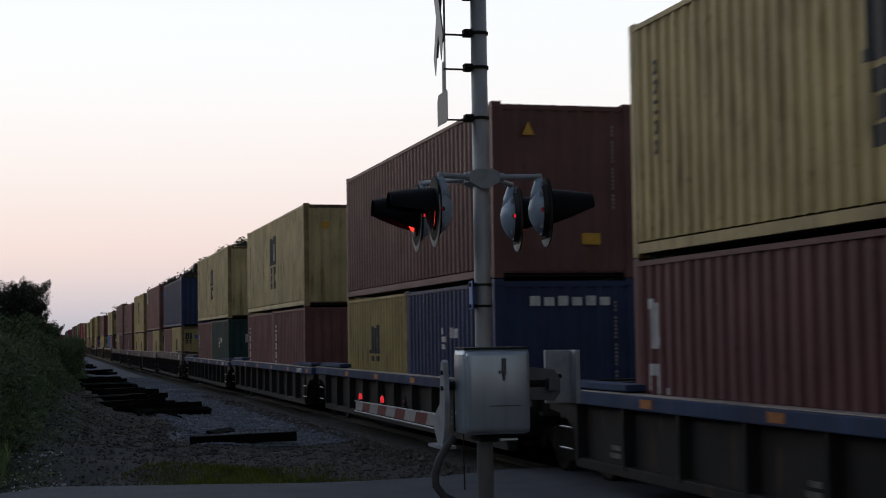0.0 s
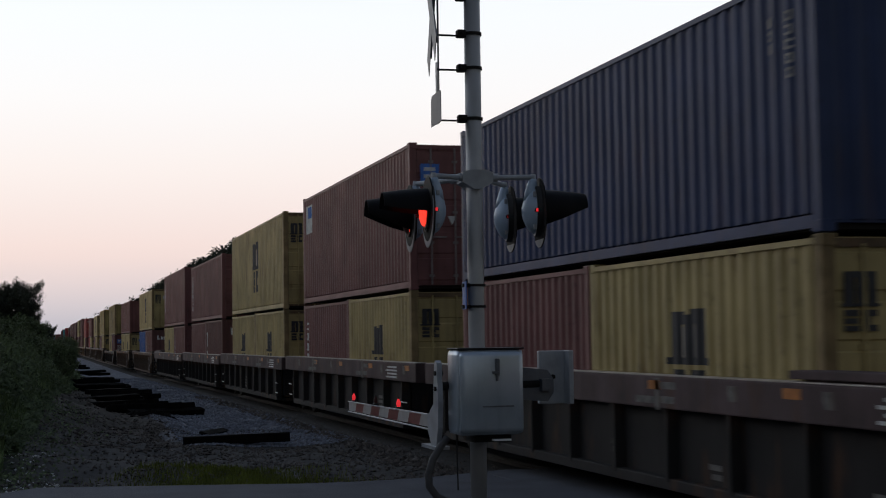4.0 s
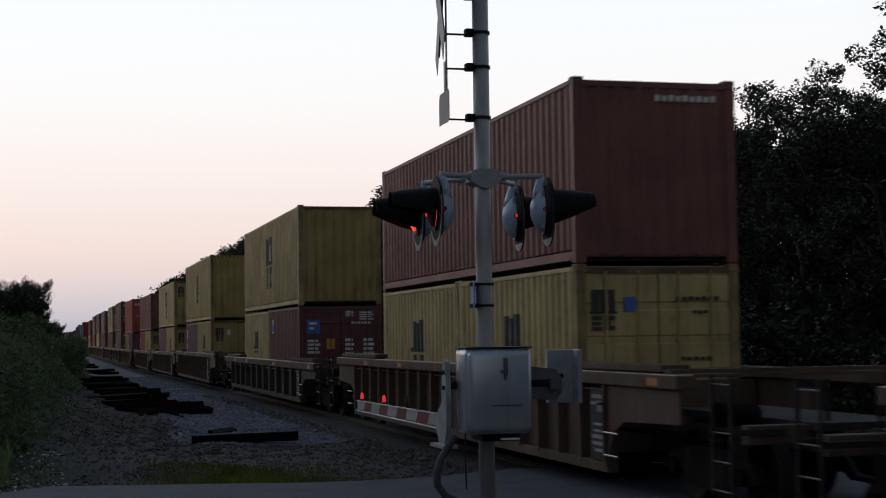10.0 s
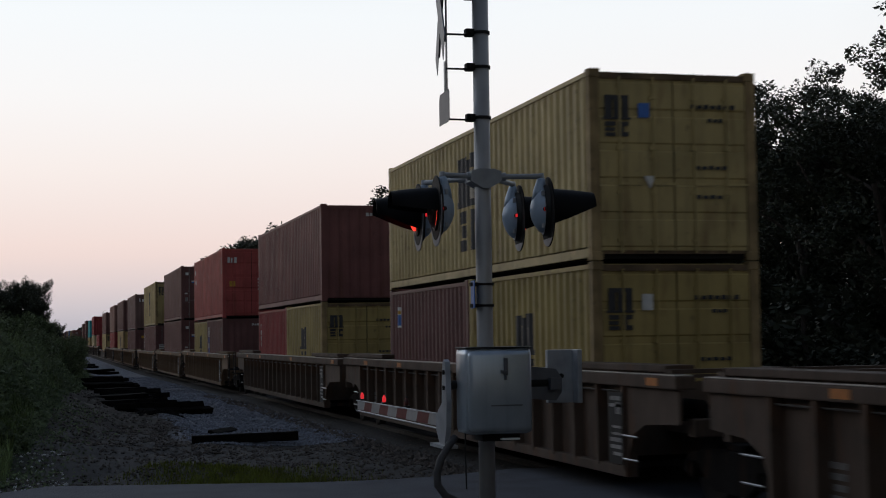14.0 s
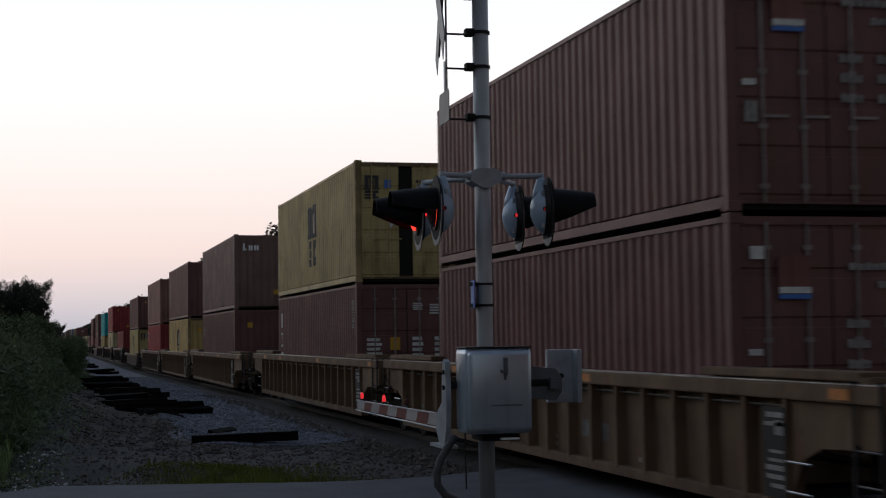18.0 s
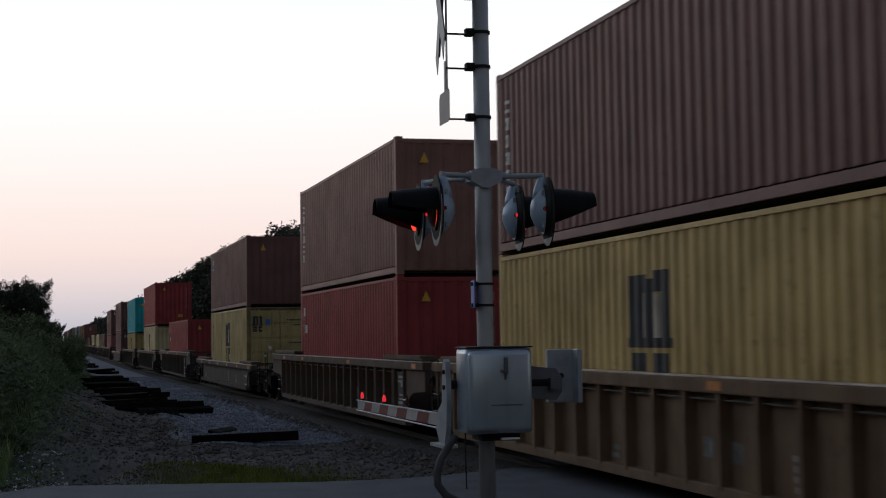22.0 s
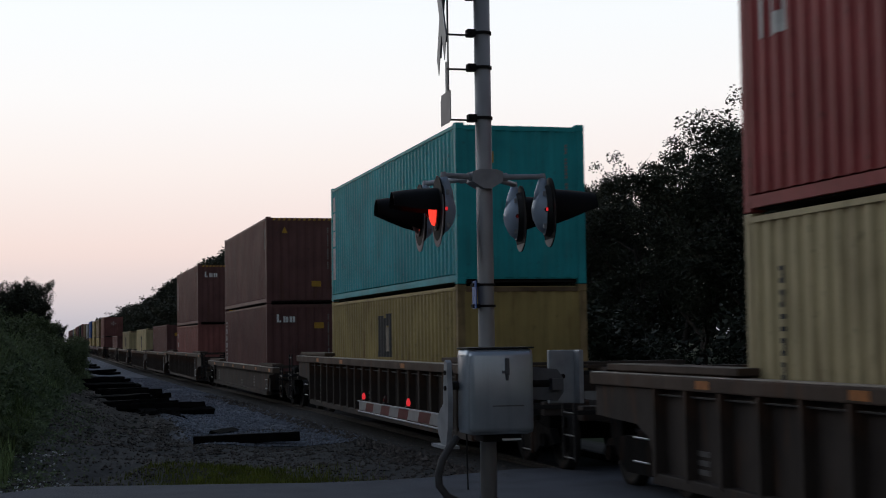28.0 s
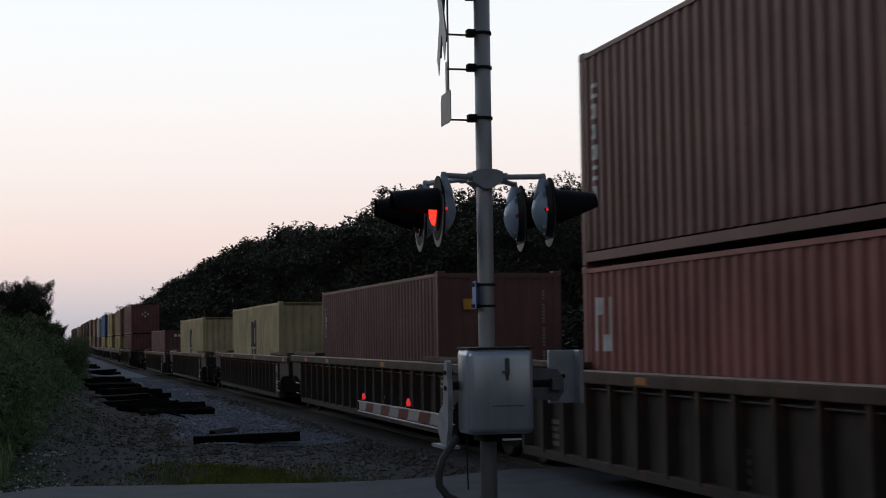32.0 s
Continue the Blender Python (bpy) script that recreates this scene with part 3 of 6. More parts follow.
def container(colour, length, tall, end, at, marks, on_top):
    """A shipping container from y = 0 (its leading end) to y = length."""
    mat = PAINT[colour]
    size = "forty-foot" if length > 7 else "twenty-foot"
    seat = "stacked on another container" if on_top else "sitting in a well car"
    c = thing("shipping_container", at, "%s %s corrugated steel container %s" % (LOOK[colour], size, seat), "shipping container", "containers on the train")
    W = 1.219
    key = (length, tall, colour)
    for s in (-1, 1):
        part("side_wall", cached(("side", s) + key, "side_wall", lambda: sheet("x", s * (W - 0.012), s, 0.14, length - 0.14, 0.192, tall - 0.07, DEEP), mat), None, c)
        part("bottom_rail", cached(("brail", s) + key, "bottom_rail", lambda: Shell().box(s * (W - 0.06), s * W, 0.12, length - 0.12, 0.045, 0.168), mat), None, c)
        part("top_rail", cached(("trail", s) + key, "top_rail", lambda: Shell().box(s * (W - 0.06), s * W, 0.12, length - 0.12, tall - 0.095, tall - 0.035), mat), None, c)
        for e in (0, 1):
            y0 = 0 if e == 0 else length - 0.15

            def post():
                p = Shell().box(s * (W - 0.14), s * (W - 0.003), y0 + 0.004, y0 + 0.146, 0.11, tall - 0.11)
                for z in (0.0, tall - 0.118):
                    p.soft_box(min(s * W, s * (W - 0.162)), max(s * W, s * (W - 0.162)), y0 - 0.006 if e == 0 else y0 - 0.022, y0 + 0.172 if e == 0 else y0 + 0.156, z, z + 0.118, 0.012)
                return p

            part("corner_post", cached(("post", s, e) + key, "corner_post", post, POST if colour in ("yellow", "gold", "straw", "amber") and e == 0 else mat), None, c)
    part("roof", cached(("roof",) + key, "roof", lambda: Shell().box(-W + 0.05, W - 0.05, 0.1, length - 0.1, tall - 0.06, tall - 0.03), mat), None, c)
    part("floor", cached(("floor",) + key, "floor", lambda: Shell().box(-W + 0.06, W - 0.06, 0.1, length - 0.1, 0.03, 0.14), M_VOID), None, c)
    part("rear_wall", cached(("rear",) + key, "rear_wall", lambda: sheet("y", length - 0.03, 1, -W + 0.1, W - 0.1, 0.1, tall - 0.07, 0.03), mat), None, c)
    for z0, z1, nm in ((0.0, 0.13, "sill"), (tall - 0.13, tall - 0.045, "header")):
        # yellow boxes get a sill and header coloured for rust and shade
        part("end_" + nm, cached((nm,) + key, "end_" + nm, lambda: Shell().box(-W + 0.165, W - 0.165, 0.045 if nm == "sill" else 0.006, 0.14, z0 + (0.09 if nm == "sill" else 0), z1 + (0.03 if nm == "sill" else 0)), M_DARKFRAME if colour in ("yellow", "cream", "gold", "straw", "amber") else mat), None, c)
    if end == "p":
        part("front_wall", cached(("front",) + key, "front_wall", lambda: sheet("y", 0.012, -1, -W + 0.13, W - 0.13, 0.12, tall - 0.1, 0.03), mat), None, c)
    else:
        gap = 0.16 if end == "o" else 0.0
        # black sheet stands in for the unlit space behind the doors
        part("door_void", cached(("void",) + key, "door_void", lambda: Shell().box(-W + 0.13, W - 0.13, 0.075, 0.085, 0.12, tall - 0.1), M_VOID), None, c)
        rod = M_ROD if colour in ("brown", "maroon", "red", "rust_red") else mat
        for s in (-1, 1):
            x0, x1 = (-W + 0.15, -0.012 - gap) if s < 0 else (0.012 + gap, W - 0.15)

            def leaf():
                zs = [0.135 + (tall - 0.26) * k / 5 for k in range(6)]
                out = [(0.07, zs[0]), (0.034, zs[0])]
                for k in range(5):
                    out += [(0.034, zs[k] + 0.045), (0.018, zs[k] + 0.065), (0.018, zs[k + 1] - 0.065), (0.034, zs[k + 1] - 0.045)]
                out += [(0.034, zs[5]), (0.07, zs[5])]
                return Shell().plate(out, "x", x0, x1)

            door = part("door", cached(("leaf", s, gap) + key, "door", leaf, mat), None, c)
            for q in (0.27, 0.73):
                x = x0 + (x1 - x0) * q

                def bar():
                    b = Shell().tube([(x, -0.004, 0.10), (x, -0.004, tall - 0.10)], 0.018, 8)
                    for z in (0.25, 0.9, 1.5, tall - 0.4):
                        b.box(x - 0.05, x + 0.05, -0.012, 0.03, z, z + 0.05)
                    b.box(x - 0.02, x + 0.30, -0.028, -0.014, 1.02, 1.05)
                    return b

                part("lock_rod", cached(("rod", s, q, gap, rod.name) + key, "lock_rod", bar, rod), None, door)
    for m in marks.split():
        decorate(c, m, length, tall, colour)
    return c


def decorate(c, m, length, tall, colour):
    mid = length / 2
    if m == "M":      # large stacked mark in the middle of the side
        block_logo(c, mid, 1.47 if tall > 2.7 else 1.28, 0.90, True)
    elif m == "N":    # mark low on the side
        if length > 7:
            block_logo(c, mid, 1.47 if tall > 2.7 else 1.28, 0.92, True)
        else:
            block_logo(c, mid * 1.02, 1.34, 0.62, False)
    elif m == "O":    # smaller mark in the middle of the side
        block_logo(c, mid + 0.1, 1.52, 0.70, True)
    elif m == "m":    # small mark on a door
        def small():
            out = Shell()
            for x0, x1, z0, z1 in ((-1.0, -0.90, 0.66, 0.42), (-0.87, -0.78, 0.66, 0.42), (-0.75, -0.66, 0.66, 0.42), (-1.0, -0.66, 0.42, 0.36), (-1.03, -0.63, 0.69, 0.66),
                                   (-1.0, -0.85, 0.78, 0.72), (-1.0, -0.86, 0.85, 0.80), (-1.0, -0.85, 0.92, 0.87), (-0.81, -0.73, 0.92, 0.72), (-0.73, -0.66, 0.78, 0.72), (-0.73, -0.66, 0.92, 0.86)):
                out.box(x0, x1, -0.014, -0.006, tall - z0, tall - z1)
            return out
        part("block_logo", cached(("doorlogo", tall), "block_logo", small, M_INK), None, c, "small dark block mark")
        row_mark(c, 0.25, tall - 0.52, 0.68, 0.06, 7, M_INK)
        row_mark(c, 0.50, tall - 0.70, 0.24, 0.05, 3, M_INK)
        row_mark(c, 0.30, tall - 1.35, 0.50, 0.05, 5, M_INK)
        row_mark(c, 0.30, tall - 1.75, 0.42, 0.05, 4, M_INK)
    elif m == "s":    # sticker
        flat_mark("sticker", (-0.52, -0.36, tall - 0.66, tall - 0.46), M_SIGNBLUE, c)
    elif m == "w":    # white label
        flat_mark("sticker", (-0.52, -0.36, tall - 0.66, tall - 0.44), M_PALE, c)
    elif m == "v":    # pale triangle plate
        key = ("tri", tall)
        part("plate", cached(key, "plate", lambda: Shell().plate([(-0.45, tall - 1.45), (-0.28, tall - 1.45), (-0.365, tall - 1.62)], "y", -0.012, 0.01), M_PALE), None, c)
    elif m == "T":    # three pale blocks where a word stands on the end
        for x, w, h in ((-1.0, 0.07, 0.27), (-0.92, 0.06, 0.07), (-0.78, 0.07, 0.20), (-0.69, 0.07, 0.19), (-0.57, 0.08, 0.20), (-0.47, 0.08, 0.20)):
            flat_mark("lettering_bar", (round(x + 0.12, 3), round(x + 0.12 + w, 3), round(tall - 0.63, 3), round(tall - 0.63 + h, 3)), M_BOLD, c)
    elif m == "Y":    # yellow plate low on the end
        flat_mark("plate", (0.30, 0.62, 0.55, 0.74), M_WARN, c)
    elif m == "z":    # yellow plate beside a word on the end
        flat_mark("plate", (0.38, 0.70, tall - 0.84, tall - 0.64), M_WARN, c)
    elif m == "y":    # yellow plate high on the end
        flat_mark("plate", (-0.72, -0.52, tall - 0.72, tall - 0.52), M_WARN, c)
    elif m == "t":    # warning triangle on the end
        part("warning_triangle", cached(("wtri", tall), "warning_triangle", lambda: Shell().plate([(-0.70, tall - 0.55), (-0.50, tall - 0.55), (-0.60, tall - 0.33)], "y", -0.012, 0.01), M_WARN), None, c)
    elif m == "n":    # upright number on the end
        end_column(c, 0.86, tall - 1.75, tall - 0.35, 22)
    elif m == "l":    # line of lettering along the end's top
        row_mark(c, 0.0, tall - 0.32, 0.95, 0.09, 9, M_PALE)
    elif m == "C":    # upright word at the far end of the side
        column(c, length - 0.45, tall - 2.05, tall - 0.4, 6, M_PALE, 0.24)
    elif m == "V":    # tall pale panel at the far end
        for z0, z1 in ((0.25, 0.62), (0.66, 1.1), (1.13, 1.5), (1.55, 2.35)):
            side_mark("logo_panel", (round(length - 0.52, 3), round(length - 0.22, 3), round(tall - z1, 3), round(tall - z0, 3)), M_PALE, c)
    elif m == "G":    # large upright word at the far end
        column(c, length - 0.62, tall - 2.7, tall - 0.35, 4, M_PALE, 0.34)
    elif m == "c":    # short upright numbers at the far end
        column(c, length - 0.45, tall - 1.2, tall - 0.4, 4, M_PALE, 0.16)
    elif m == "K":    # upright dark numbers near the far end
        column(c, length - 0.75, tall - 1.7, tall - 0.5, 5, M_INK, 0.14)
    elif m == "d":    # data columns near the leading end of the side
        column(c, 0.55, tall - 1.05, tall - 0.35, 5, M_FAINT, 0.11)
        column(c, 0.95, tall - 0.75, tall - 0.35, 3, M_FAINT, 0.14)
    elif m == "e":    # large pale shapes, one over another, at the far end of the side
        def tall_shapes():
            out = Shell()
            for y0, y1, z0, z1 in ((0.05, 0.22, 1.10, 0.55), (0.18, 0.34, 0.62, 0.50), (-0.02, 0.08, 1.06, 0.96), (0.05, 0.15, 1.86, 1.28), (0.15, 0.36, 1.42, 1.28), (0.26, 0.36, 1.60, 1.42), (0.15, 0.34, 1.86, 1.74), (-0.22, -0.12, 1.64, 1.56)):
                q = sheet("x", -1.207, -1, length - 0.72 + y0, length - 0.72 + y1, tall - z0, tall - z1, DEEP, 0.004)
                out.add(q.v, q.f)
            return out
        part("lettering_shapes", cached(("tallshapes", length, tall), "lettering_shapes", tall_shapes, M_PALE), None, c)
    elif m == "U":    # white square mark at the far end
        side_mark("logo_panel", (length - 0.98, length - 0.40, tall - 1.14, tall - 0.43), M_PALE, c)
        side_mark("logo_notch", (length - 0.86, length - 0.74, tall - 0.92, tall - 0.43), PAINT[colour], c, "", 0.009)
        side_mark("logo_notch", (length - 0.62, length - 0.52, tall - 1.14, tall - 0.66), PAINT[colour], c, "", 0.009)
    elif m == "B":    # pale panel over a blue one with pale bars at the far end
        side_mark("logo_panel", (length - 0.78, length - 0.32, tall - 0.78, tall - 0.32), M_PALE, c)
        side_mark("logo_panel", (length - 0.78, length - 0.32, tall - 2.3, tall - 0.79), M_SIGNBLUE, c)
        for k in range(3):
            side_mark("lettering_bar", (length - 0.70, length - 0.42, round(tall - 2.15 + 0.44 * k, 3), round(tall - 1.92 + 0.44 * k, 3)), M_PALE, c, "", 0.009)
    elif m == "b":    # small pale and blue plate
        side_mark("logo_panel", (length - 0.88, length - 0.55, tall - 0.78, tall - 0.36), M_PALE, c)
        side_mark("logo_stem", (length - 0.86, length - 0.57, tall - 0.74, tall - 0.52), M_SIGNBLUE, c, "", 0.009)
        side_mark("logo_stem", (length - 0.84, length - 0.59, tall - 0.50, tall - 0.43), M_WARN, c, "", 0.009)
    elif m == "W":    # pale mark of a few shapes in the upper middle of the side
        for a, w, z0, z1 in ((0.20, 0.32, 1.02, 0.92), (0.26, 0.22, 1.15, 1.06), (0.30, 0.12, 0.88, 0.76), (-0.18, 0.10, 0.95, 0.72), (-0.32, 0.10, 0.95, 0.76), (-0.46, 0.10, 0.95, 0.72), (-0.60, 0.10, 0.95, 0.78)):
            side_mark("logo_bar", (round(mid + a, 3), round(mid + a + w, 3), round(tall - z0, 3), round(tall - z1, 3)), M_PALE, c)
    elif m == "Q":    # two pale notice panels on the end
        for x in (-0.55, -0.05):
            for k in range(4):
                flat_mark("lettering_bar", (x, x + 0.3, round(tall - 0.95 + 0.085 * k, 3), round(tall - 0.89 + 0.085 * k, 3)), M_PALE, c)
    elif m == "R":    # word across the end's top
        row_mark(c, -0.62, tall - 0.44, 1.45, 0.16, 6, M_PALE)
    elif m == "P":    # pale panel, two colours, at the far end
        side_mark("logo_panel", (length - 1.35, length - 0.45, tall - 1.0, tall - 0.25), M_PALE, c)
        side_mark("logo_stem", (length - 1.2, length - 0.75, tall - 0.6, tall - 0.3), M_SIGNBLUE, c, "", 0.009)
    elif m == "F":    # blue logo plate on a door
        flat_mark("logo_panel", (-1.0, -0.62, tall - 0.82, tall - 0.42), M_SIGNBLUE, c)
        flat_mark("logo_stem", (-0.93, -0.70, tall - 0.56, tall - 0.49), M_PALE, c, -0.022)
        flat_mark("logo_stem", (-0.93, -0.78, tall - 0.70, tall - 0.63), M_PALE, c, -0.022)
        row_mark(c, 0.30, tall - 0.55, 0.6, 0.07, 6, M_PALE)
    elif m == "A":    # red and white lessor plate and data on a door
        flat_mark("logo_panel", (-0.66, -0.28, tall - 0.82, tall - 0.46), PAINT["rust_red"], c, -0.03)
        flat_mark("logo_stem", (-0.66, -0.28, tall - 0.87, tall - 0.80), M_PALE, c, -0.036)
        row_mark(c, -0.62, tall - 0.70, 0.30, 0.10, 3, M_PALE)
        flat_mark("plate", (-0.98, -0.82, tall - 0.50, tall - 0.36), M_PALE, c)
        flat_mark("plate", (-1.02, -0.86, tall - 1.53, tall - 1.46), M_PALE, c)
        flat_mark("plate", (-1.0, -0.85, tall - 1.93, tall - 1.70), M_FAINT, c)
        flat_mark("logo_stem", (-0.66, -0.28, tall - 0.93, tall - 0.88), M_SIGNBLUE, c, -0.036)
        flat_mark("plate", (0.88, 1.0, tall - 2.05, tall - 1.82), M_FAINT, c)
        row_mark(c, 0.20, tall - 0.62, 0.78, 0.08, 8, M_FAINT)
        row_mark(c, 0.55, tall - 0.82, 0.26, 0.08, 3, M_FAINT)
        for k in range(3):
            row_mark(c, 0.16, round(tall - 1.25 - 0.22 * k, 3), 0.28, 0.10, 4, M_FAINT)
            row_mark(c, 0.62, round(tall - 1.25 - 0.22 * k, 3), 0.34, 0.10, 4, M_FAINT)
    elif m == "D":    # data blocks on a door
        for x, z, w, h in ((-0.98, 1.20, 0.36, 0.44), (0.12, 1.15, 0.26, 0.52), (0.66, 1.15, 0.32, 0.52), (0.14, 2.26, 0.24, 0.18), (0.55, 2.16, 0.42, 0.26)):
            for k in range(4):
                flat_mark("lettering_bar", (x, x + w * (1 - 0.12 * (k % 2)), round(z + h * k / 4, 3), round(z + h * (k + 0.62) / 4, 3)), M_PALE, c)
        flat_mark("plate", (-0.42, -0.18, 1.32, 1.62), M_WARN, c)
    elif m == "I":    # white word on a door
        row_mark(c, -1.0, tall - 0.62, 0.42, 0.24, 3, M_PALE)
        row_mark(c, 0.30, tall - 0.55, 0.75, 0.08, 7, M_PALE)
        for k in range(4):
            flat_mark("lettering_bar", (0.25, 0.52, round(tall - 1.75 + 0.14 * k, 3), round(tall - 1.68 + 0.14 * k, 3)), M_PALE, c)
            flat_mark("lettering_bar", (0.72, 0.98, round(tall - 1.75 + 0.14 * k, 3), round(tall - 1.66 + 0.14 * k, 3)), M_PALE, c)
        flat_mark("plate", (-0.92, -0.68, tall - 1.6, tall - 1.38), M_WARN, c)
    elif m == "H":    # warning dashes along the top of the end
        def dashes():
            out = Shell()
            for k in range(12):
                x = -1.0 + 0.17 * k
                out.plate([(x, tall - 0.125), (x + 0.085, tall - 0.125), (x + 0.115, tall - 0.055), (x + 0.03, tall - 0.055)], "y", -0.003, 0.004)
            return out
        tagged(part("warning_dashes", cached(("dashes", tall), "warning_dashes", dashes, M_WARN), None, c, "worn yellow warning dashes"), kind="stuff")
    elif m == "x":    # white diamonds on the end
        for x, z in ((-0.25, 0.87), (0.0, 0.70), (0.25, 0.87), (0.0, 1.04)):
            part("diamond", cached(("dia", x, z, tall), "diamond", lambda: Shell().plate([(x - 0.1, tall - z), (x, tall - z - 0.1), (x + 0.1, tall - z), (x, tall - z + 0.1)], "y", -0.012, 0.01), M_PALE), None, c)


# ---- well cars ----
M_TRUCK = rough_mat("black_truck_steel", (0.010, 0.009, 0.0085), 0.9, 0.0, 0.4, 5, 0, 0.2, 0.15, 30, 0.1, 0.1)


def truck(parent, y):
    """A two-axle truck under a car."""
    def frame_side(x):
        out = [(-1.25, 0.42), (-1.05, 0.62), (-0.45, 0.70), (0.45, 0.70), (1.05, 0.62), (1.25, 0.42), (1.05, 0.36), (0.75, 0.44), (0.40, 0.24), (-0.40, 0.24), (-0.75, 0.44), (-1.05, 0.36)]
        s = Shell().plate(out, "x", x - 0.06, x + 0.06)
        for a in (-0.89, 0.89):
            s.lathe([(x - 0.10, 0.09), (x - 0.13, 0.10), (x + 0.13, 0.10), (x + 0.10, 0.09)], "x", (0, a, 0.45), 12)
        return s
    t = part("truck", cached("bolster", "truck", lambda: Shell().soft_box(-1.0, 1.0, -0.22, 0.22, 0.40, 0.78, 0.03), M_TRUCK), None, parent)
    t.location = (0, y, 0)
    for x in (-1.0, 1.0):
        part("side_frame", cached(("sf", x), "side_frame", lambda: frame_side(x), M_TRUCK), None, t)
        for a in (-0.89, 0.89):
            s = 1 if x > 0 else -1
            w = part("wheel", cached(("wh", x), "wheel", lambda: Shell().lathe([(-s * 0.07, 0.47), (-s * 0.035, 0.475), (-s * 0.03, 0.455), (s * 0.065, 0.45), (s * 0.065, 0.38), (s * 0.02, 0.33), (s * 0.02, 0.13), (s * 0.08, 0.10), (s * 0.09, 0.03)], "x", (0, 0, 0), 24), M_WHEEL, True), None, t)
            w.location = (s * 0.755, a, 0.455)


M_WHEEL = rough_mat("wheel_steel", (0.016, 0.014, 0.013), 0.8, 0.2, 0.35, 4, 0, 0.3, 0.1, 30)


M_BOARD = rough_mat("board_black", (0.014, 0.013, 0.013), 0.7, 0, 0.4, 4, 0.2, 0.2)
# pale colour standing in for sky light on the chord's top
M_SKYEDGE = rough_mat("painted_sky_edge", (0.50, 0.45, 0.40), 0.45, 0.2, 0.4, 1.2, 0, 0.4, 0.1, 25, 0.15)
M_RUNG = rough_mat("worn_rung", (0.16, 0.15, 0.145), 0.5, 0.5, 0.4, 9)


def well_car(at, sill_top, sill_deep, near, far, step, body, chord, style, joints, seed):
    """A well car unit about its middle; near and far are how far it reaches past the forty-foot load at each end."""
    r = random.Random(seed)
    half = 6.096
    names = {"blue": "blue-silled", "plum": "dull maroon", "dusk_brown": "weathered brown", "mustard": "faded yellow", "umber": "dark brown"}
    c = thing("well_car", at, "%s steel container well car with ribbed sides on the rails" % names.get(chord, "dark"), "rail car", "cars of the train")
    bm, cm = CARPAINT[body], CARPAINT[chord]
    sn, sf = (min(3.3 if style == "plain" else 4.0, near - 0.2), min(3.9, far - 0.2))
    pn, pf = (max(0.1, min(1.75, near - 1.35)), max(0.1, min(1.95, far - 1.35)))
    key = (round(sill_top, 2), sill_deep, round(near, 2), round(far, 2), body, chord, style)
    low = sill_top - sill_deep
    for s in (-1, 1):
        side = "near" if s < 0 else "far"

        def sill():
            a = Shell().soft_box(min(s * 1.27, s * 1.52), max(s * 1.27, s * 1.52), -half - sn, half + sf, low, sill_top, 0.018)
            return a

        def panel():
            a = Shell().box(min(s * 1.34, s * 1.37), max(s * 1.34, s * 1.37), -half - pn, half + pf, 0.34, low + 0.02)
            if s > 0:
                n = int((2 * half + pn + pf) / step)
                for k in range(n + 1):
                    y = -half - pn + 0.1 + k * step
                    a.box(1.37, 1.50, y, y + 0.1, 0.34, low)
            return a

        part("top_chord", cached(("sill", s) + key, "top_chord", sill, cm), None, c)
        pan = part("side_panel", cached(("panel", s) + key, "side_panel", panel, bm), None, c)
        part("bottom_sill", cached(("bsill", s) + key, "bottom_sill", lambda: Shell().soft_box(min(s * 1.33, s * 1.49), max(s * 1.33, s * 1.49), -half - pn, half + pf, 0.27, 0.40, 0.015), bm), None, c)
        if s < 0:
            # thin strip added as a painted highlight on the chord
            part("chord_edge", cached(("edge",) + key, "chord_edge", lambda: Shell().soft_box(-1.512, -1.29, -half - sn + 0.03, half + sf - 0.03, sill_top + 0.001, sill_top + 0.013, 0.004), M_SKYEDGE), None, c, "pale strip painted as sky light along the top edge")
        if s < 0 and style != "plain":
            n = int((2 * half + pn + pf - 0.2) / step)
            gapy = (2 * half + pn + pf - 0.14) / n
            rib = cached(("rib", low, style, body), "rib", lambda: Shell().plate([(-1.505, 0.04), (-1.505, -0.04), (-1.37, -0.06), (-1.37, 0.06)], "z", 0.36, low), bm)
            for k in range(n + 1):
                part("rib", rib, None, pan).location = (0, -half - pn + 0.07 + k * gapy, 0)
    part("well_floor", cached(("wf",) + key, "well_floor", lambda: Shell().box(-1.3, 1.3, -half - 0.2, half + 0.2, 0.24, 0.325), CARPAINT["soot"]), None, c)
    for s, e, p, sl, joint in ((-1, near, pn, sn, joints[0]), (1, far, pf, sf, joints[1])):
        ya, yb = sorted((s * (half + p), s * (half + e)))
        part("end_platform", cached(("deck", s) + key, "end_platform", lambda: Shell().box(-0.62, 0.62, ya, yb, 0.98, 1.06), CARPAINT["soot"]), None, c)
        if e > 2.0:
            part("brake_reservoir", cached(("res", s) + key, "brake_reservoir", lambda: Shell().tube([(-0.85, s * (half + e - 1.9), 1.12), (-0.85, s * (half + e - 1.0), 1.12)], 0.10, 14).box(-0.95, -0.55, s * (half + e - 1.42) - 0.04, s * (half + e - 1.42) + 0.04, 0.95, 1.06), M_TRUCK, True), None, c)
            part("cross_beam", cached(("beam", s) + key, "cross_beam", lambda: Shell().soft_box(-1.30, 1.30, s * (half + e - 0.30) - 0.09, s * (half + e - 0.30) + 0.09, 0.84, 1.04, 0.015), bm), None, c)
        yc, yd = sorted((s * (half + 0.12), s * (half + 0.30)))
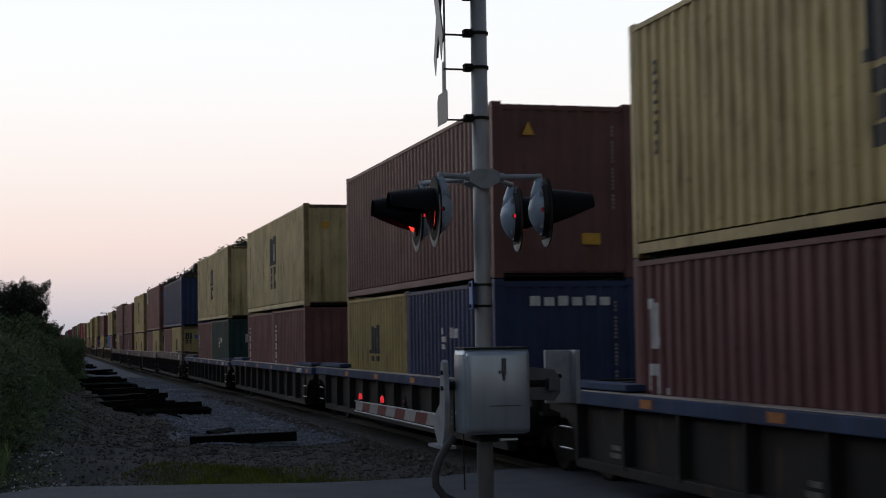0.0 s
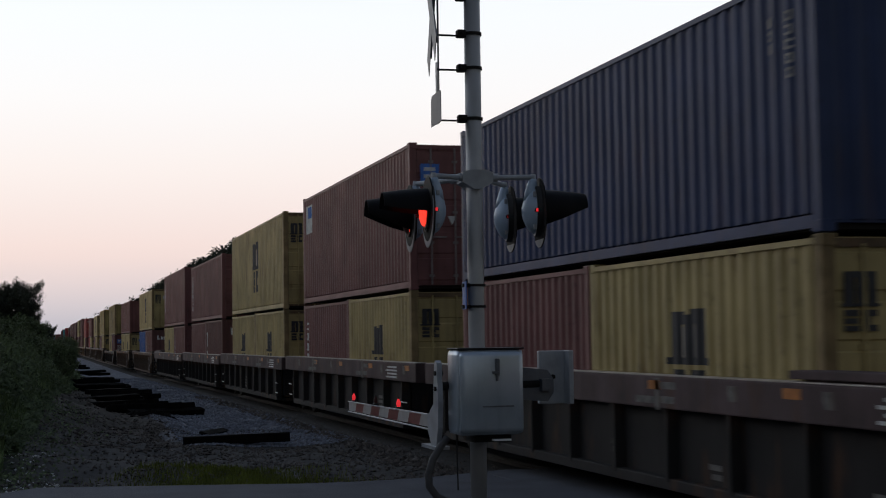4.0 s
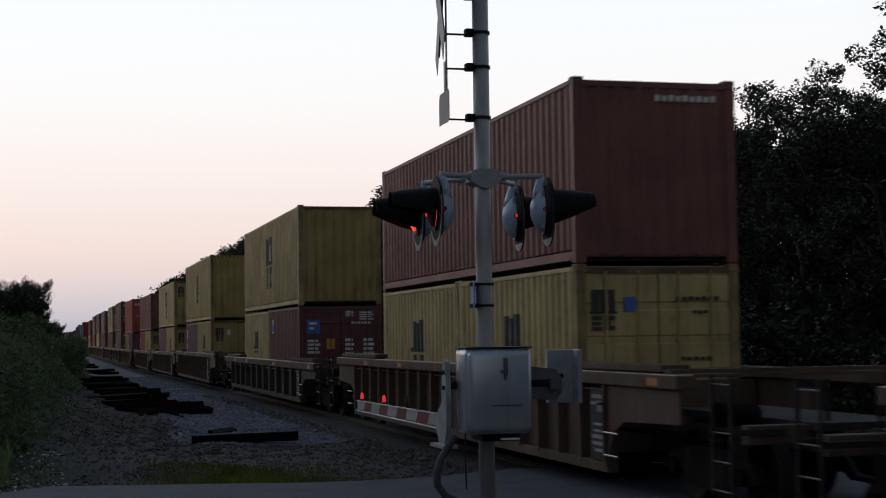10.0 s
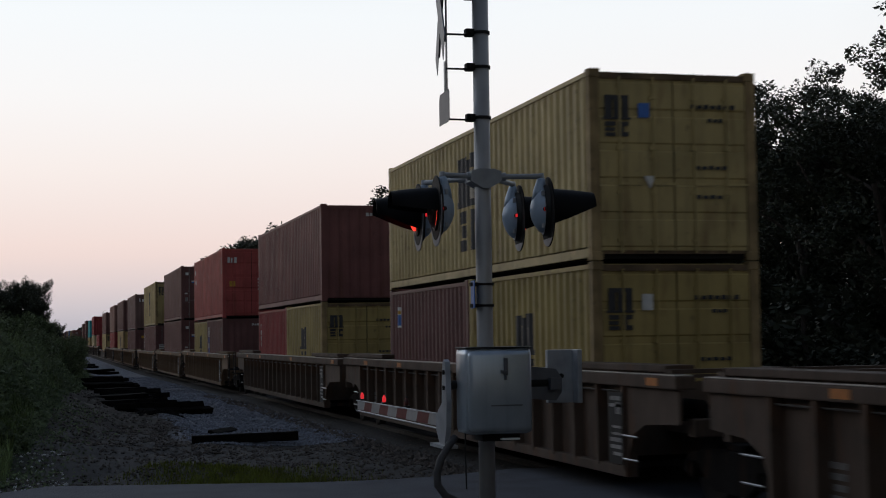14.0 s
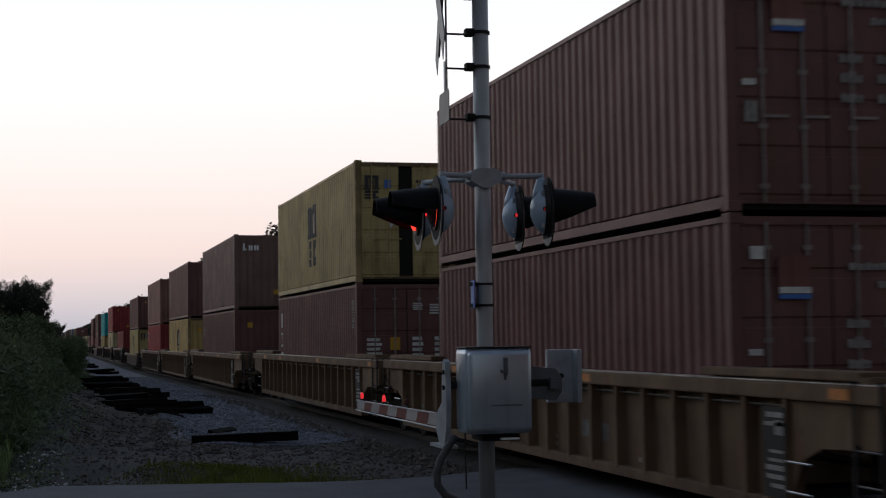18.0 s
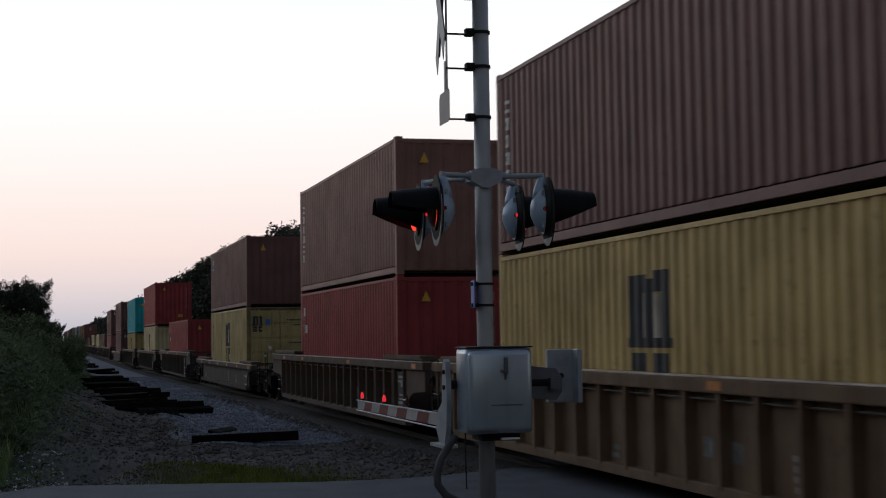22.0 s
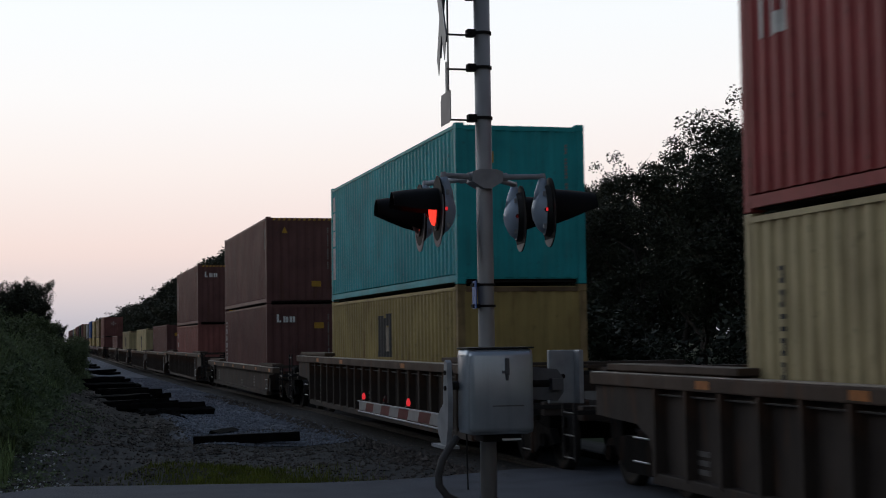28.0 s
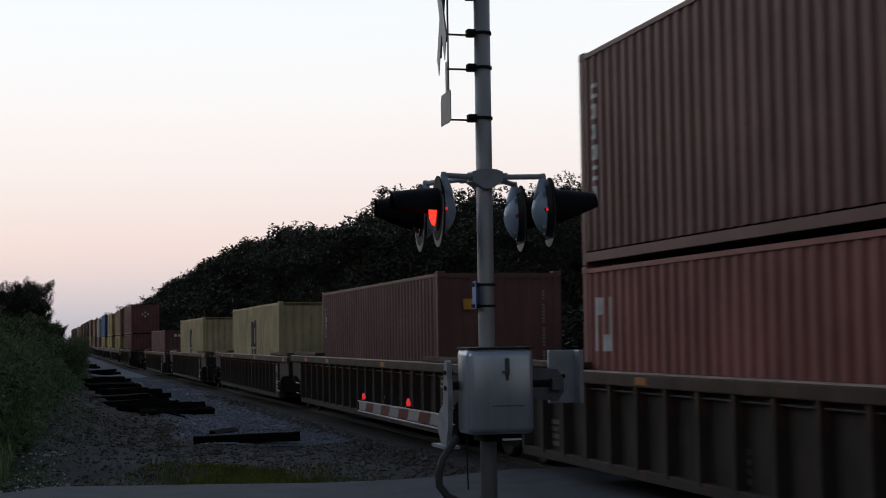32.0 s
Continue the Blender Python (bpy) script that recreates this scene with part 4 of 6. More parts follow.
        part("well_bulkhead", cached(("bulk", s) + key, "well_bulkhead", lambda: Shell().box(-1.30, 1.30, yc, yd, 0.40, low - 0.02), bm), None, c)
        ye, yf = sorted((s * (half + 0.3), s * (half + e)))
        part("centre_sill", cached(("csill", s) + key, "centre_sill", lambda: Shell().box(-0.35, 0.35, ye, yf, 0.72, 0.976), bm), None, c)
        if e > 2.0:
            def shear():
                d = Shell().plate([(s * (half + p), low - 0.01), (s * (half + sl - 0.05), low - 0.01), (s * (half + sl - 0.05), 0.98), (s * (half + p + 0.55), 0.93), (s * (half + p + 0.2), 0.80), (s * (half + p + 0.04), 0.58), (s * (half + p), 0.36)], "x", -1.46, -1.42)
                return d
            part("end_gusset", cached(("gus", s) + key, "end_gusset", shear, bm), None, c)

            def ledge():
                a, b = s * (half - 0.25), s * (half + min(3.45, sl - 0.4))
                return Shell().soft_box(-1.46, -1.10, min(a, b), max(a, b), sill_top + 0.035, sill_top + 0.115, 0.012).box(-1.40, -1.16, min(a, b) + 0.2, max(a, b) - 0.2, sill_top - 0.05, sill_top + 0.04)
            part("walkway", cached(("ledge", s) + key, "walkway", ledge, cm), None, c)

            def cross():
                y = s * (half + sl - 0.35)
                return Shell().box(-1.46, 1.46, y - 0.1, y + 0.1, sill_top + 0.02, sill_top + 0.07).box(-1.3, 1.3, y - 0.35, y - 0.3, sill_top - 0.02, sill_top + 0.02)
            part("crossover_platform", cached(("cross", s) + key, "crossover_platform", cross, bm), None, c)
        for k, z in enumerate((0.50, 0.78)):
            y = s * (half + max(p + 0.25, 0.2))
            part("step_rung", cached(("rung", s, z) + key, "step_rung", lambda: Shell().tube([(-1.53, y - 0.22, z), (-1.53, y + 0.22, z)], 0.012, 6), M_BRIGHT), None, c)
        if e > 2.0 and (joint == "coupler" or body == "mustard"):
            yl = s * (half + e - 0.42)
            lad = part("ladder", cached(("lad", s) + key, "ladder", lambda: Shell().box(-1.52, -1.49, yl - 0.24, yl - 0.205, 0.32, sill_top + 0.04).box(-1.52, -1.49, yl + 0.205, yl + 0.24, 0.32, sill_top + 0.04).box(-1.48, -0.9, yl - 0.24, yl - 0.21, 0.94, 1.0).box(-1.48, -0.9, yl + 0.21, yl + 0.24, 0.94, 1.0), CARPAINT["soot"]), None, c)
            for z in (0.36, 0.66, 0.96, sill_top - 0.06):
                part("rung", cached(("lrung", s, round(near, 2), round(far, 2), low), "rung", lambda: Shell().tube([(-1.5, yl - 0.2, 0), (-1.5, yl + 0.2, 0)], 0.011, 6), M_RUNG), None, lad).location = (0, 0, z)
            part("brake_rigging", cached(("rig", s) + key, "brake_rigging", lambda: Shell().soft_box(-1.05, -0.72, yl - 0.55 * s - 0.22, yl - 0.55 * s + 0.22, 0.62, 0.90, 0.02).tube([(-0.88, yl - 0.5 * s, 0.75), (-0.88, s * (half + 0.4), 0.75)], 0.03, 8), M_TRUCK), None, c)
            part("air_hose", cached(("hose", s) + key, "air_hose", lambda: Shell().tube([(-0.4, s * (half + e - 0.1), 0.95), (-0.42, s * (half + e + 0.1), 0.8), (-0.36, s * (half + e + 0.3), 0.55), (-0.2, s * (half + e + 0.5), 0.5)], 0.022, 8), M_BLACK), None, c)
        if joint == "coupler":
            truck(c, s * (half + e - 1.75))
            part("coupler", cached(("cpl", s) + key, "coupler", lambda: Shell().soft_box(-0.13, 0.13, min(s * (half + e - 0.1), s * (half + e + 0.5)), max(s * (half + e - 0.1), s * (half + e + 0.5)), 0.70, 0.98, 0.04), M_STEEL), None, c)
            part("hand_brake_post", cached(("hbp", s) + key, "hand_brake_post", lambda: Shell().tube([(-0.7, s * (half + e - 0.3), 1.05), (-0.7, s * (half + e - 0.3), 1.5)], 0.025, 8).tube([(-0.35, s * (half + e - 0.3), 1.05), (-0.35, s * (half + e - 0.3), 1.5)], 0.025, 8).box(-0.72, -0.33, s * (half + e - 0.3) - 0.02, s * (half + e - 0.3) + 0.02, 1.42, 1.48), M_STEEL), None, c)
        elif s < 0:
            truck(c, -(half + e + 0.15))
    # reflectors and worn lettering on the near side
    ys = [-half - sn + 0.5 + k * 3.2 for k in range(int((2 * half + sn + sf) / 3.2))]
    for k, y in enumerate(ys):
        if style == "thin" and 0 < k < len(ys) - 1 and k % 2:
            continue
        part("reflector", cached(("refl", low, sill_top, style), "reflector", lambda: Shell().box(-1.526, -1.519, 0, 0.34, sill_top - min(0.15, 0.8 * sill_deep), sill_top - min(0.05, 0.2 * sill_deep)), M_REFLEX), None, c).location = (0, y, 0)
    if style in ("deep", "blue"):
        for k in range(4):
            part("lettering_bar", cached(("lb", k, low, sill_top), "lettering_bar", lambda: Shell().box(-1.526, -1.519, 0.6, 1.5 - 0.12 * (k % 2), low + sill_deep * (0.15 + 0.18 * k), low + sill_deep * (0.24 + 0.18 * k)), M_PALE), None, c).location = (0, -half - sn + 0.9, 0)
    # stencilled panels on the side, one block of lettering near each end
    for y, w in ((-half - pn + 0.35, 0.5), (-half + 1.9, 0.45), (half + pf - 1.3, 0.5), (r.uniform(-2.5, 2.0), 0.4)):
        for k in range(r.choice((2, 3, 4))):
            part("lettering_bar", Shell().box(-1.378, -1.3715, y, y + w * r.uniform(0.5, 0.9), 0.46 + 0.10 * k, 0.52 + 0.10 * k), M_FAINT if body == "mustard" and y < 0 else M_STENCIL, c)
    if style == "thin" and body in ("mustard", "dusk_brown"):
        for y, z in ((-2.15, 0.66), (-2.50, 0.68), (-2.86, 0.64)):
            part("stencil_block", cached(("block", y), "stencil_block", lambda: Shell().box(-1.378, -1.3714, y, y + 0.26, z, z + 0.22), M_STENCIL), None, c)
    if style == "thin":
        # pale pipe added in place of the lit stiffener ledge below the chord
        part("grab_rail", cached(("grab",) + key, "grab_rail", lambda: Shell().tube([(-1.44, -half - pn + 0.1, low - 0.07), (-1.44, half + pf - 0.1, low - 0.07)], 0.011, 6), M_RUNG), None, c)
        board = part("data_board", cached(("board", round(pn, 2), low), "data_board", lambda: Shell().box(-1.512, -1.506, -half - pn + 0.04, -half - pn + 0.50, 0.42, low - 0.08), M_BOARD), None, c, "black stencil board")
        for k, (w, t) in enumerate(((0.34, 0.05), (0.38, 0.04), (0.16, 0.14), (0.28, 0.03), (0.30, 0.03), (0.36, 0.05), (0.34, 0.045), (0.26, 0.04))):
            z = low - 0.18 - 0.083 * k - (0.09 if k > 2 else 0)
            if z > 0.45:
                part("lettering_bar", cached(("bb", k, round(pn, 2), low), "lettering_bar", lambda: Shell().box(-1.5165, -1.5125, -half - pn + 0.08, -half - pn + 0.08 + w, z, z + t), M_FAINT), None, board)
    if style == "deep":
        for y in (-half + 3.2, half - 3.0):
            part("arrow_mark", cached(("arrow", low, sill_top), "arrow_mark", lambda: Shell().box(-1.526, -1.5205, -0.06, 0.06, low - 0.02, sill_top - 0.02).box(-1.5262, -1.5207, 0.07, 0.62, low + 0.05, low + 0.13).box(-1.5262, -1.5207, -0.45, -0.07, low + 0.06, low + 0.14).box(-1.5262, -1.5207, -0.5, -0.07, low + 0.22, low + 0.30), M_STENCIL), None, c).location = (0, y, 0)
        for y in (-half - 0.6, -half + 1.3, 0.6, half - 1.0):
            part("paint_patch", cached(("patch", low, sill_top), "paint_patch", lambda: Shell().box(-1.526, -1.5205, -0.10, 0.10, low + 0.14, sill_top - 0.06), M_STENCIL), None, c).location = (0, y, 0)
    return c


# ---- the train: leading-end place, car style, far lower / near lower (or one forty), upper ----
TALL, LOW = 2.896, 2.591
CONSIST = [
    (5.06, "A", "wine:p:e wine:p:c", "yellow:h:p:M K"), (23.19, "A", "gold:p:N navy:p:W R n", "brown:h:p:t n Y d"), (41.52, "A", "maroon:p:C maroon:p:C n", "straw:h:p:M K y"),
    (59.63, "A", "maroon:p:c d green:p:W Q n", "straw:h:p:O K"), (80.80, "B", "maroon:p:C yellow:d:N m s", "navy:s:p:l d"), (96.68, "B", "maroon:p:C yellow:d:N m", "maroon:h:d:P F v"),
    (112.30, "B", "yellow:p:N yellow:d:N m w", "yellow:h:d:M m w"), (127.72, "B", "maroon:p: brown:p:e T", "maroon:s:d:C s"), (143.46, "B", "yellow:p:N maroon:d:C", "maroon:h:d:C s"),
    (165.44, "C", "blue:p:d brown:p:C T n", "yellow:s:d:M m w"), (189.68, "C", "yellow:p:N yellow:d:N m s", "rust_red:s:p:l"), (213.06, "E", "yellow:p:N wine:d:b F D", "gold:h:p:M"),
    (237.11, "C", "brown:p:B gold:d:N m w", "gold:h:p:O K H"), (256.69, "C", "brown:p:b gold:d:N m w", "yellow:s:d:M m s v"), (277.03, "C", "red:p:c gold:d:N m v", "rust_red:s:p:l"),
    (300.21, "G", "gold:p:N brown:p:B d l", "worn_red:h:d:U I d"), (319.92, "G", "brown:40h:d:A", "brown:h:d:A"), (339.80, "G", "brown:40h:d:D d G", "yellow:h:o:M m s v"),
    (363.42, "G", "brown:40h:p:c y n d", "taupe:h:p:T Y n d"), (383.25, "G", "amber:40h:p:N y", "brown:h:p:C n"), (402.72, "C", "red:40h:p:U t n", "russet:h:p:C t n"),
    (426.95, "D", "yellow:40h:d:N K m s v", "brown:s:p:b t n"), (450.68, "C", "red:40h:p:U t n", ""), (474.68, "C", "cream:40h:p:N K", "red:h:p:U t Y n"),
    (498.25, "C", "gold:40s:p:N", "teal:h:p:V y n"), (522.33, "D", "brown:40h:p:C T z n", "brown:h:p:t Y n d H"), (546.05, "C", "pink_red:40s:p:U n", "brown:h:p:C T Y n d H"),
    (566.13, "C", "brown:40h:p:c y n", ""), (586.13, "C", "cream:40h:p:N", ""), (610.39, "C", "cream:40h:p:N", ""),
    (634.3, "C", "brown:40s:p:R", ""), (673.3, "C", "rust_red:40s:p:C", "rust_red:s:p:x C"), (694.0, "B", "gold:40s:p:N", "tan:s:p:c"), (715.5, "B", "gold:40s:p:N", "gold:s:p:M"),
    (737.5, "B", "yellow:40s:p:N", "blue:h:p:C"), (758.6, "B", "maroon:40s:p:", "grey:s:p:C"), (780.0, "C", "brown:40h:p:", "tan:s:p:"), (803.9, "C", "gold:40h:p:N", "maroon:h:p:C"),
    (827.7, "C", "maroon:40h:p:", "green:h:p:C"), (851.6, "C", "brown:40h:p:", "brown:h:p:"), (875.3, "C", "red:40h:p:", "maroon:h:p:"), (899.2, "C", "gold:40h:p:", "yellow:s:p:M"),
    (923.0, "C", "brown:40h:p:", "grey:h:p:"), (946.9, "C", "maroon:40s:p:", "brown:h:p:"), (970.6, "C", "gold:40h:p:", "maroon:h:p:"), (994.5, "C", "brown:40h:p:", "rust_red:h:p:"),
    (1018.3, "C", "maroon:40h:p:", "brown:h:p:")]
BREAKS = {4, 9, 10, 11, 12, 15, 18, 21, 22, 23, 24, 25, 26, 29, 30, 31, 36, 37, 38, 39, 40, 41, 42, 43, 44, 45, 46}
STYLE = {"A": (1.27, 0.17, 1.5, "soot", "blue", "blue"), "B": (1.53, 0.36, 1.45, "soot", "plum", "deep"), "C": (1.52, 0.15, 0.86, "dusk_brown", "dusk_brown", "thin"),
         "E": (1.37, 0.18, 1.4, "umber", "umber", "thin"), "G": (1.52, 0.16, 0.86, "mustard", "mustard", "thin"), "D": (1.17, 0.16, 2.0, "umber", "dusk_brown", "plain")}
WELL = 0.33


def build_train():
    n = len(CONSIST)
    for i, (lead, kind, lower, upper) in enumerate(CONSIST):
        gap_n = lead - CONSIST[i - 1][0] - 12.192 if i else 6.0
        gap_f = CONSIST[i + 1][0] - lead - 12.192 if i < n - 1 else 11.0
        jn = "coupler" if i in BREAKS or i == 0 else "joint"
        jf = "coupler" if i + 1 in BREAKS or i == n - 1 else "joint"
        near = gap_n / 2 - (0.5 if jn == "coupler" else 0.15)
        far = gap_f / 2 - (0.5 if jf == "coupler" else 0.15)
        top, deep, step, body, chord, style = STYLE[kind]
        if kind == "C" and i >= 22:
            body, chord = "umber", "dusk_brown"
        car = well_car((MID, lead + 6.096, 0), top, deep, near, far, step, body, chord, style, (jn, jf), i)
        TRAIN.append((car, lead + 6.096, 0.0))
        z = WELL + (0.05 if 9 <= i <= 20 and i != 18 else 0.0)
        specs = []
        for s in lower.split(" "):
            if ":" in s:
                specs.append([s])
            else:
                specs[-1].append(s)
        if ":40" in lower:
            colour, h, end, first = specs[0][0].split(":")
            tall = TALL if h.endswith("h") else LOW
            c = container(colour, 12.192, tall, end, (MID, lead, z), " ".join([first] + specs[0][1:]), False)
            TRAIN.append((c, lead, z))
        else:
            tall = LOW
            for k, sp in enumerate(specs):
                colour, end, first = sp[0].split(":")
                y = lead + (6.134 if k == 0 else 0.0)
                c = container(colour, 6.058, LOW, end, (MID, y, z), " ".join([first] + sp[1:]), False)
                TRAIN.append((c, y, z))
        if upper:
            sp = upper.split(" ")
            colour, h, end, first = sp[0].split(":")
            z2 = z + tall + 0.012
            c = container(colour, 12.192, TALL if h == "h" else LOW, end, (MID, lead, z2), " ".join([first] + sp[1:]), True)
            TRAIN.append((c, lead, z2))


build_train()

# ---- crossing signal ----
PX, PY = 3.385, 11.5
BLINK = []  # lamp parts that turn between lit and dark, and their phase


def two_faced(name, make_lit, make_dark, parent, at, phase, label="", lit=None):
    """A lamp element with a lit and a dark half; it turns about its upright axis."""
    s = make_lit()
    k = len(s.f)
    d = make_dark()
    s.add(d.v, d.f)
    me = bpy.data.meshes.new(name)
    me.from_pydata(s.v, [], s.f)
    me.materials.append(lit or M_LIT)
    me.materials.append(M_LENS)
    for i, p in enumerate(me.polygons):
        p.material_index = 0 if i < k else 1
    ob = part(name, me, None, parent, label)
    ob.location = at
    if phase is not None:
        BLINK.append((ob, Vector(at), phase))
    return ob


def flasher(mast, x, y, z, s, phase):
    """A flashing lamp that faces along s * x, turned a few degrees to fit the camera's view, with its backing disc,
    visor and housing.
    """
    head = part("lamp_head", Shell().lathe([(-0.004, 0.262), (-0.003, 0.27), (0.003, 0.27), (0.004, 0.262)], "x", (0, 0, -0.024), 40), M_DISC if s < 0 else M_VISOR, mast, "round backing disc of a flashing lamp")
    head.matrix_basis = pose(x, y, z, 0, 0, -5 if s < 0 else -7)
    b = -s
    part("backing_face", Shell().lathe([(-0.006, 0.250), (-0.005, 0.256), (0.005, 0.256), (0.006, 0.250)], "x", (0, 0, 0.012), 40), M_VISOR, head, "matt black face set high on the disc")
    if s > 0:
        arc = [(0.267 * math.sin(radians(a)), -0.024 - 0.267 * math.cos(radians(a))) for a in range(-40, 41, 8)]
        part("worn_foot", Shell().plate(arc, "x", -0.0085, -0.0045), M_DISC, head, "pale foot of the disc")
    part("gasket", Shell().lathe([(b * 0.006, 0.21), (b * 0.04, 0.205), (b * 0.045, 0.19)], "x", (0, 0, 0), 32, 0.55 if s < 0 else 0.8), M_BLACK, head, "black rubber gasket", True)
    h = Shell().lathe([(b * 0.030, 0.185), (b * 0.055, 0.182), (b * 0.085, 0.160), (b * 0.112, 0.120), (b * 0.132, 0.078), (b * 0.142, 0.04), (b * 0.145, 0.01)], "x", (0, 0, 0.0), 28, 0.5 if s < 0 else 0.72)
    part("housing", h, M_LAMPGREY, head, "grey domed lamp housing", True)
    part("housing_neck", Shell().tube([(b * 0.070, 0, 0.08), (b * 0.066, 0, 0.15), (b * 0.058, 0, 0.21), (b * 0.050, 0, 0.26)], [0.060, 0.054, 0.042, 0.030], 20), M_LAMPGREY, head, "", True)
    part("housing_band", Shell().lathe([(b * 0.028, 0.190), (b * 0.028, 0.196), (b * 0.046, 0.196), (b * 0.046, 0.188)], "x", (0, 0, 0), 28, 0.5 if s < 0 else 0.72), M_GALV, head)
    for zz in (0.13, -0.13):
        part("housing_clip", Shell().soft_box(min(b * 0.05, b * 0.075), max(b * 0.05, b * 0.075), -0.125, -0.105, zz - 0.02, zz + 0.02, 0.004), M_GALV, head)
    # visor: a tapering half-round hood
    v, f = [], []
    n = 20
    for i, (d, r) in enumerate(((0.0, 0.170), (0.12, 0.168), (0.24, 0.160), (0.36, 0.148))):
        for off in (0.0, 0.006):
            for k in range(n + 1):
                low = (-42, -26, -8, 12)[i] if phase or s > 0 else (-6, -2, 4, 14)[i]
                w = radians(low + (180 - 2 * low) * k / n)
                v.append((s * (0.006 + d), (r + off) * math.cos(w), (r + off) * math.sin(w) - 0.004 * i))
    m = n + 1
    for i in range(3):
        for o in (0, 1):
            for k in range(n):
                a = (2 * i + o) * m + k
                c = (2 * i + 2 + o) * m + k
                f.append((a, a + 1, c + 1, c))
    for k in range(n):
        f.append((6 * m + k, 6 * m + k + 1, 7 * m + k + 1, 7 * m + k))
    part("visor", Shell().add(v, f), M_VISOR, head, "long black visor", True)
    part("lens_rim", Shell().lathe([(s * 0.006, 0.168), (s * 0.02, 0.168), (s * 0.02, 0.155), (s * 0.006, 0.150)], "x", (0, 0, 0), 32), M_BLACK, head)
    two_faced("lens", lambda: Shell().lathe([(s * 0.007, 0.128), (s * 0.022, 0.118), (s * 0.036, 0.085), (s * 0.043, 0.04)], "x", (0, 0, 0), 28),
              lambda: Shell().lathe([(-s * 0.043, 0.04), (-s * 0.036, 0.085), (-s * 0.022, 0.120), (-s * 0.002, 0.140), (s * 0.003, 0.150)], "x", (0, 0, 0), 28), head, (s * 0.024, 0, 0), phase, "red lamp lens")
    part("sight_hole", Shell().lathe([(-0.110 if s < 0 else -0.140, 0.018), (-0.08, 0.018)], "y", (-s * 0.05, 0, 0), 12), M_BLACK, head)
    two_faced("side_light", lambda: Shell().plate([(-0.009, -0.013), (0.009, -0.013), (0.009, 0.013), (-0.009, 0.013)], "y", -0.006, -0.001),
              lambda: Shell().plate([(-0.009, -0.013), (0.009, -0.013), (0.009, 0.013), (-0.009, 0.013)], "y", 0.001, 0.006), head, (-s * 0.05, -0.118 if s < 0 else -0.150, 0), phase, "", M_ARMLIT)
    part("hanger", Shell().tube([(-s * 0.05, 0, 0.12), (-s * 0.05, 0, 0.27), (-s * 0.05, 0, 0.30)], [0.03, 0.026, 0.02], 10), M_GALV, head)


def build_signal():
    mast = thing("crossing_signal", (0, 0, 0), "grey metal railway crossing mast with flashing red lamps", "crossing signal")
    part("mast_pole", Shell().tube([(PX, PY, -0.15), (PX, PY, 2.0), (PX, PY, 6.2)], 0.0655, 28), M_POLE, mast, "brushed aluminium pole", True)
    part("base_flange", Shell().lathe([(-0.16, 0.22), (-0.10, 0.22), (-0.08, 0.11), (0.25, 0.085), (0.27, 0.066)], "z", (PX, PY, 0), 24), M_POLE, mast)
    part("concrete_foot", Shell().soft_box(PX - 0.4, PX + 0.4, PY - 0.4, PY + 0.4, -0.45, -0.14, 0.03), M_CONCRETE, mast)
    # junction box and lamp arms
    part("junction_box", Shell().plate([(PX - 0.125, 3.31), (PX - 0.06, 3.33), (PX + 0.07, 3.33), (PX + 0.125, 3.31), (PX + 0.125, 3.23), (PX + 0.03, 3.175), (PX - 0.03, 3.175), (PX - 0.125, 3.23)], "y", PY - 0.11, PY + 0.09), M_GALV, mast)
    for s, xn, xf in ((-1, 2.97, 2.985), (1, 3.90, 3.865)):
        for x, y, ph in ((xn, PY - 0.10, 0), (xf, PY + 0.55, 1)):
            xe = x + (0.05 if s < 0 else -0.05)
            pts = [(PX + s * 0.10, PY + (-0.06 if ph == 0 else 0.06), 3.27), (xe, y, 3.275)]
            part("lamp_arm", Shell().tube(pts, 0.022, 12).tube([pts[0], Vector(pts[0]).lerp(Vector(pts[1]), 0.2)], 0.034, 12), M_GALV, mast)
            flasher(mast, x, y, 3.0, s, ph)
    # clamps, stand-off bars, crossbuck and plate, seen almost edge-on
    for z in (4.74, 4.44, 4.16, 3.75):
        c = part("clamp", Shell().lathe([(z - 0.012, 0.07), (z - 0.012, 0.076), (z + 0.012, 0.076), (z + 0.012, 0.07)], "z", (PX, PY, 0), 24).soft_box(PX - 0.13, PX - 0.06, PY - 0.04, PY + 0.04, z - 0.03, z + 0.03, 0.008), M_STEEL, mast)
        part("bolt", Shell().tube([(PX - 0.10, PY - 0.07, z), (PX - 0.10, PY + 0.07, z)], 0.010, 6), M_STEEL, c)
        part("stand_off_bar", Shell().box(PX - 0.30, PX - 0.11, PY - 0.012, PY + 0.012, z - 0.022, z - 0.010), M_STEEL, mast)
    buck = thing("crossbuck_sign", (PX - 0.32, PY, 4.66), "crossbuck sign with bare metal blades, seen edge-on", "sign")
    for k, a in enumerate((45, -45)):
        blade = part("blade", Shell().soft_box(-0.003, 0.003, -0.61, 0.61, -0.115, 0.115, 0.002), M_SIGNBACK, buck)
        blade.matrix_basis = pose(-0.03, 0, 0, 0, 0, -10) @ pose(0.005 + 0.012 * k, 0, 0, a)
        rib = part("stiffener", Shell().box(0.004, 0.022, -0.5, 0.5, -0.02, 0.02), M_SIGNBACK, buck)
        rib.matrix_basis = pose(-0.03, 0, 0, 0, 0, -10) @ pose(0.006 + 0.012 * k, 0, 0, a)
    part("strap", Shell().box(0.03, 0.036, -0.02, 0.02, -0.95, 0.15), M_SIGNBACK, buck)
    plate = thing("track_count_sign", (PX - 0.31, PY, 3.70), "small grey plate under the crossbuck, seen edge-on", "sign")
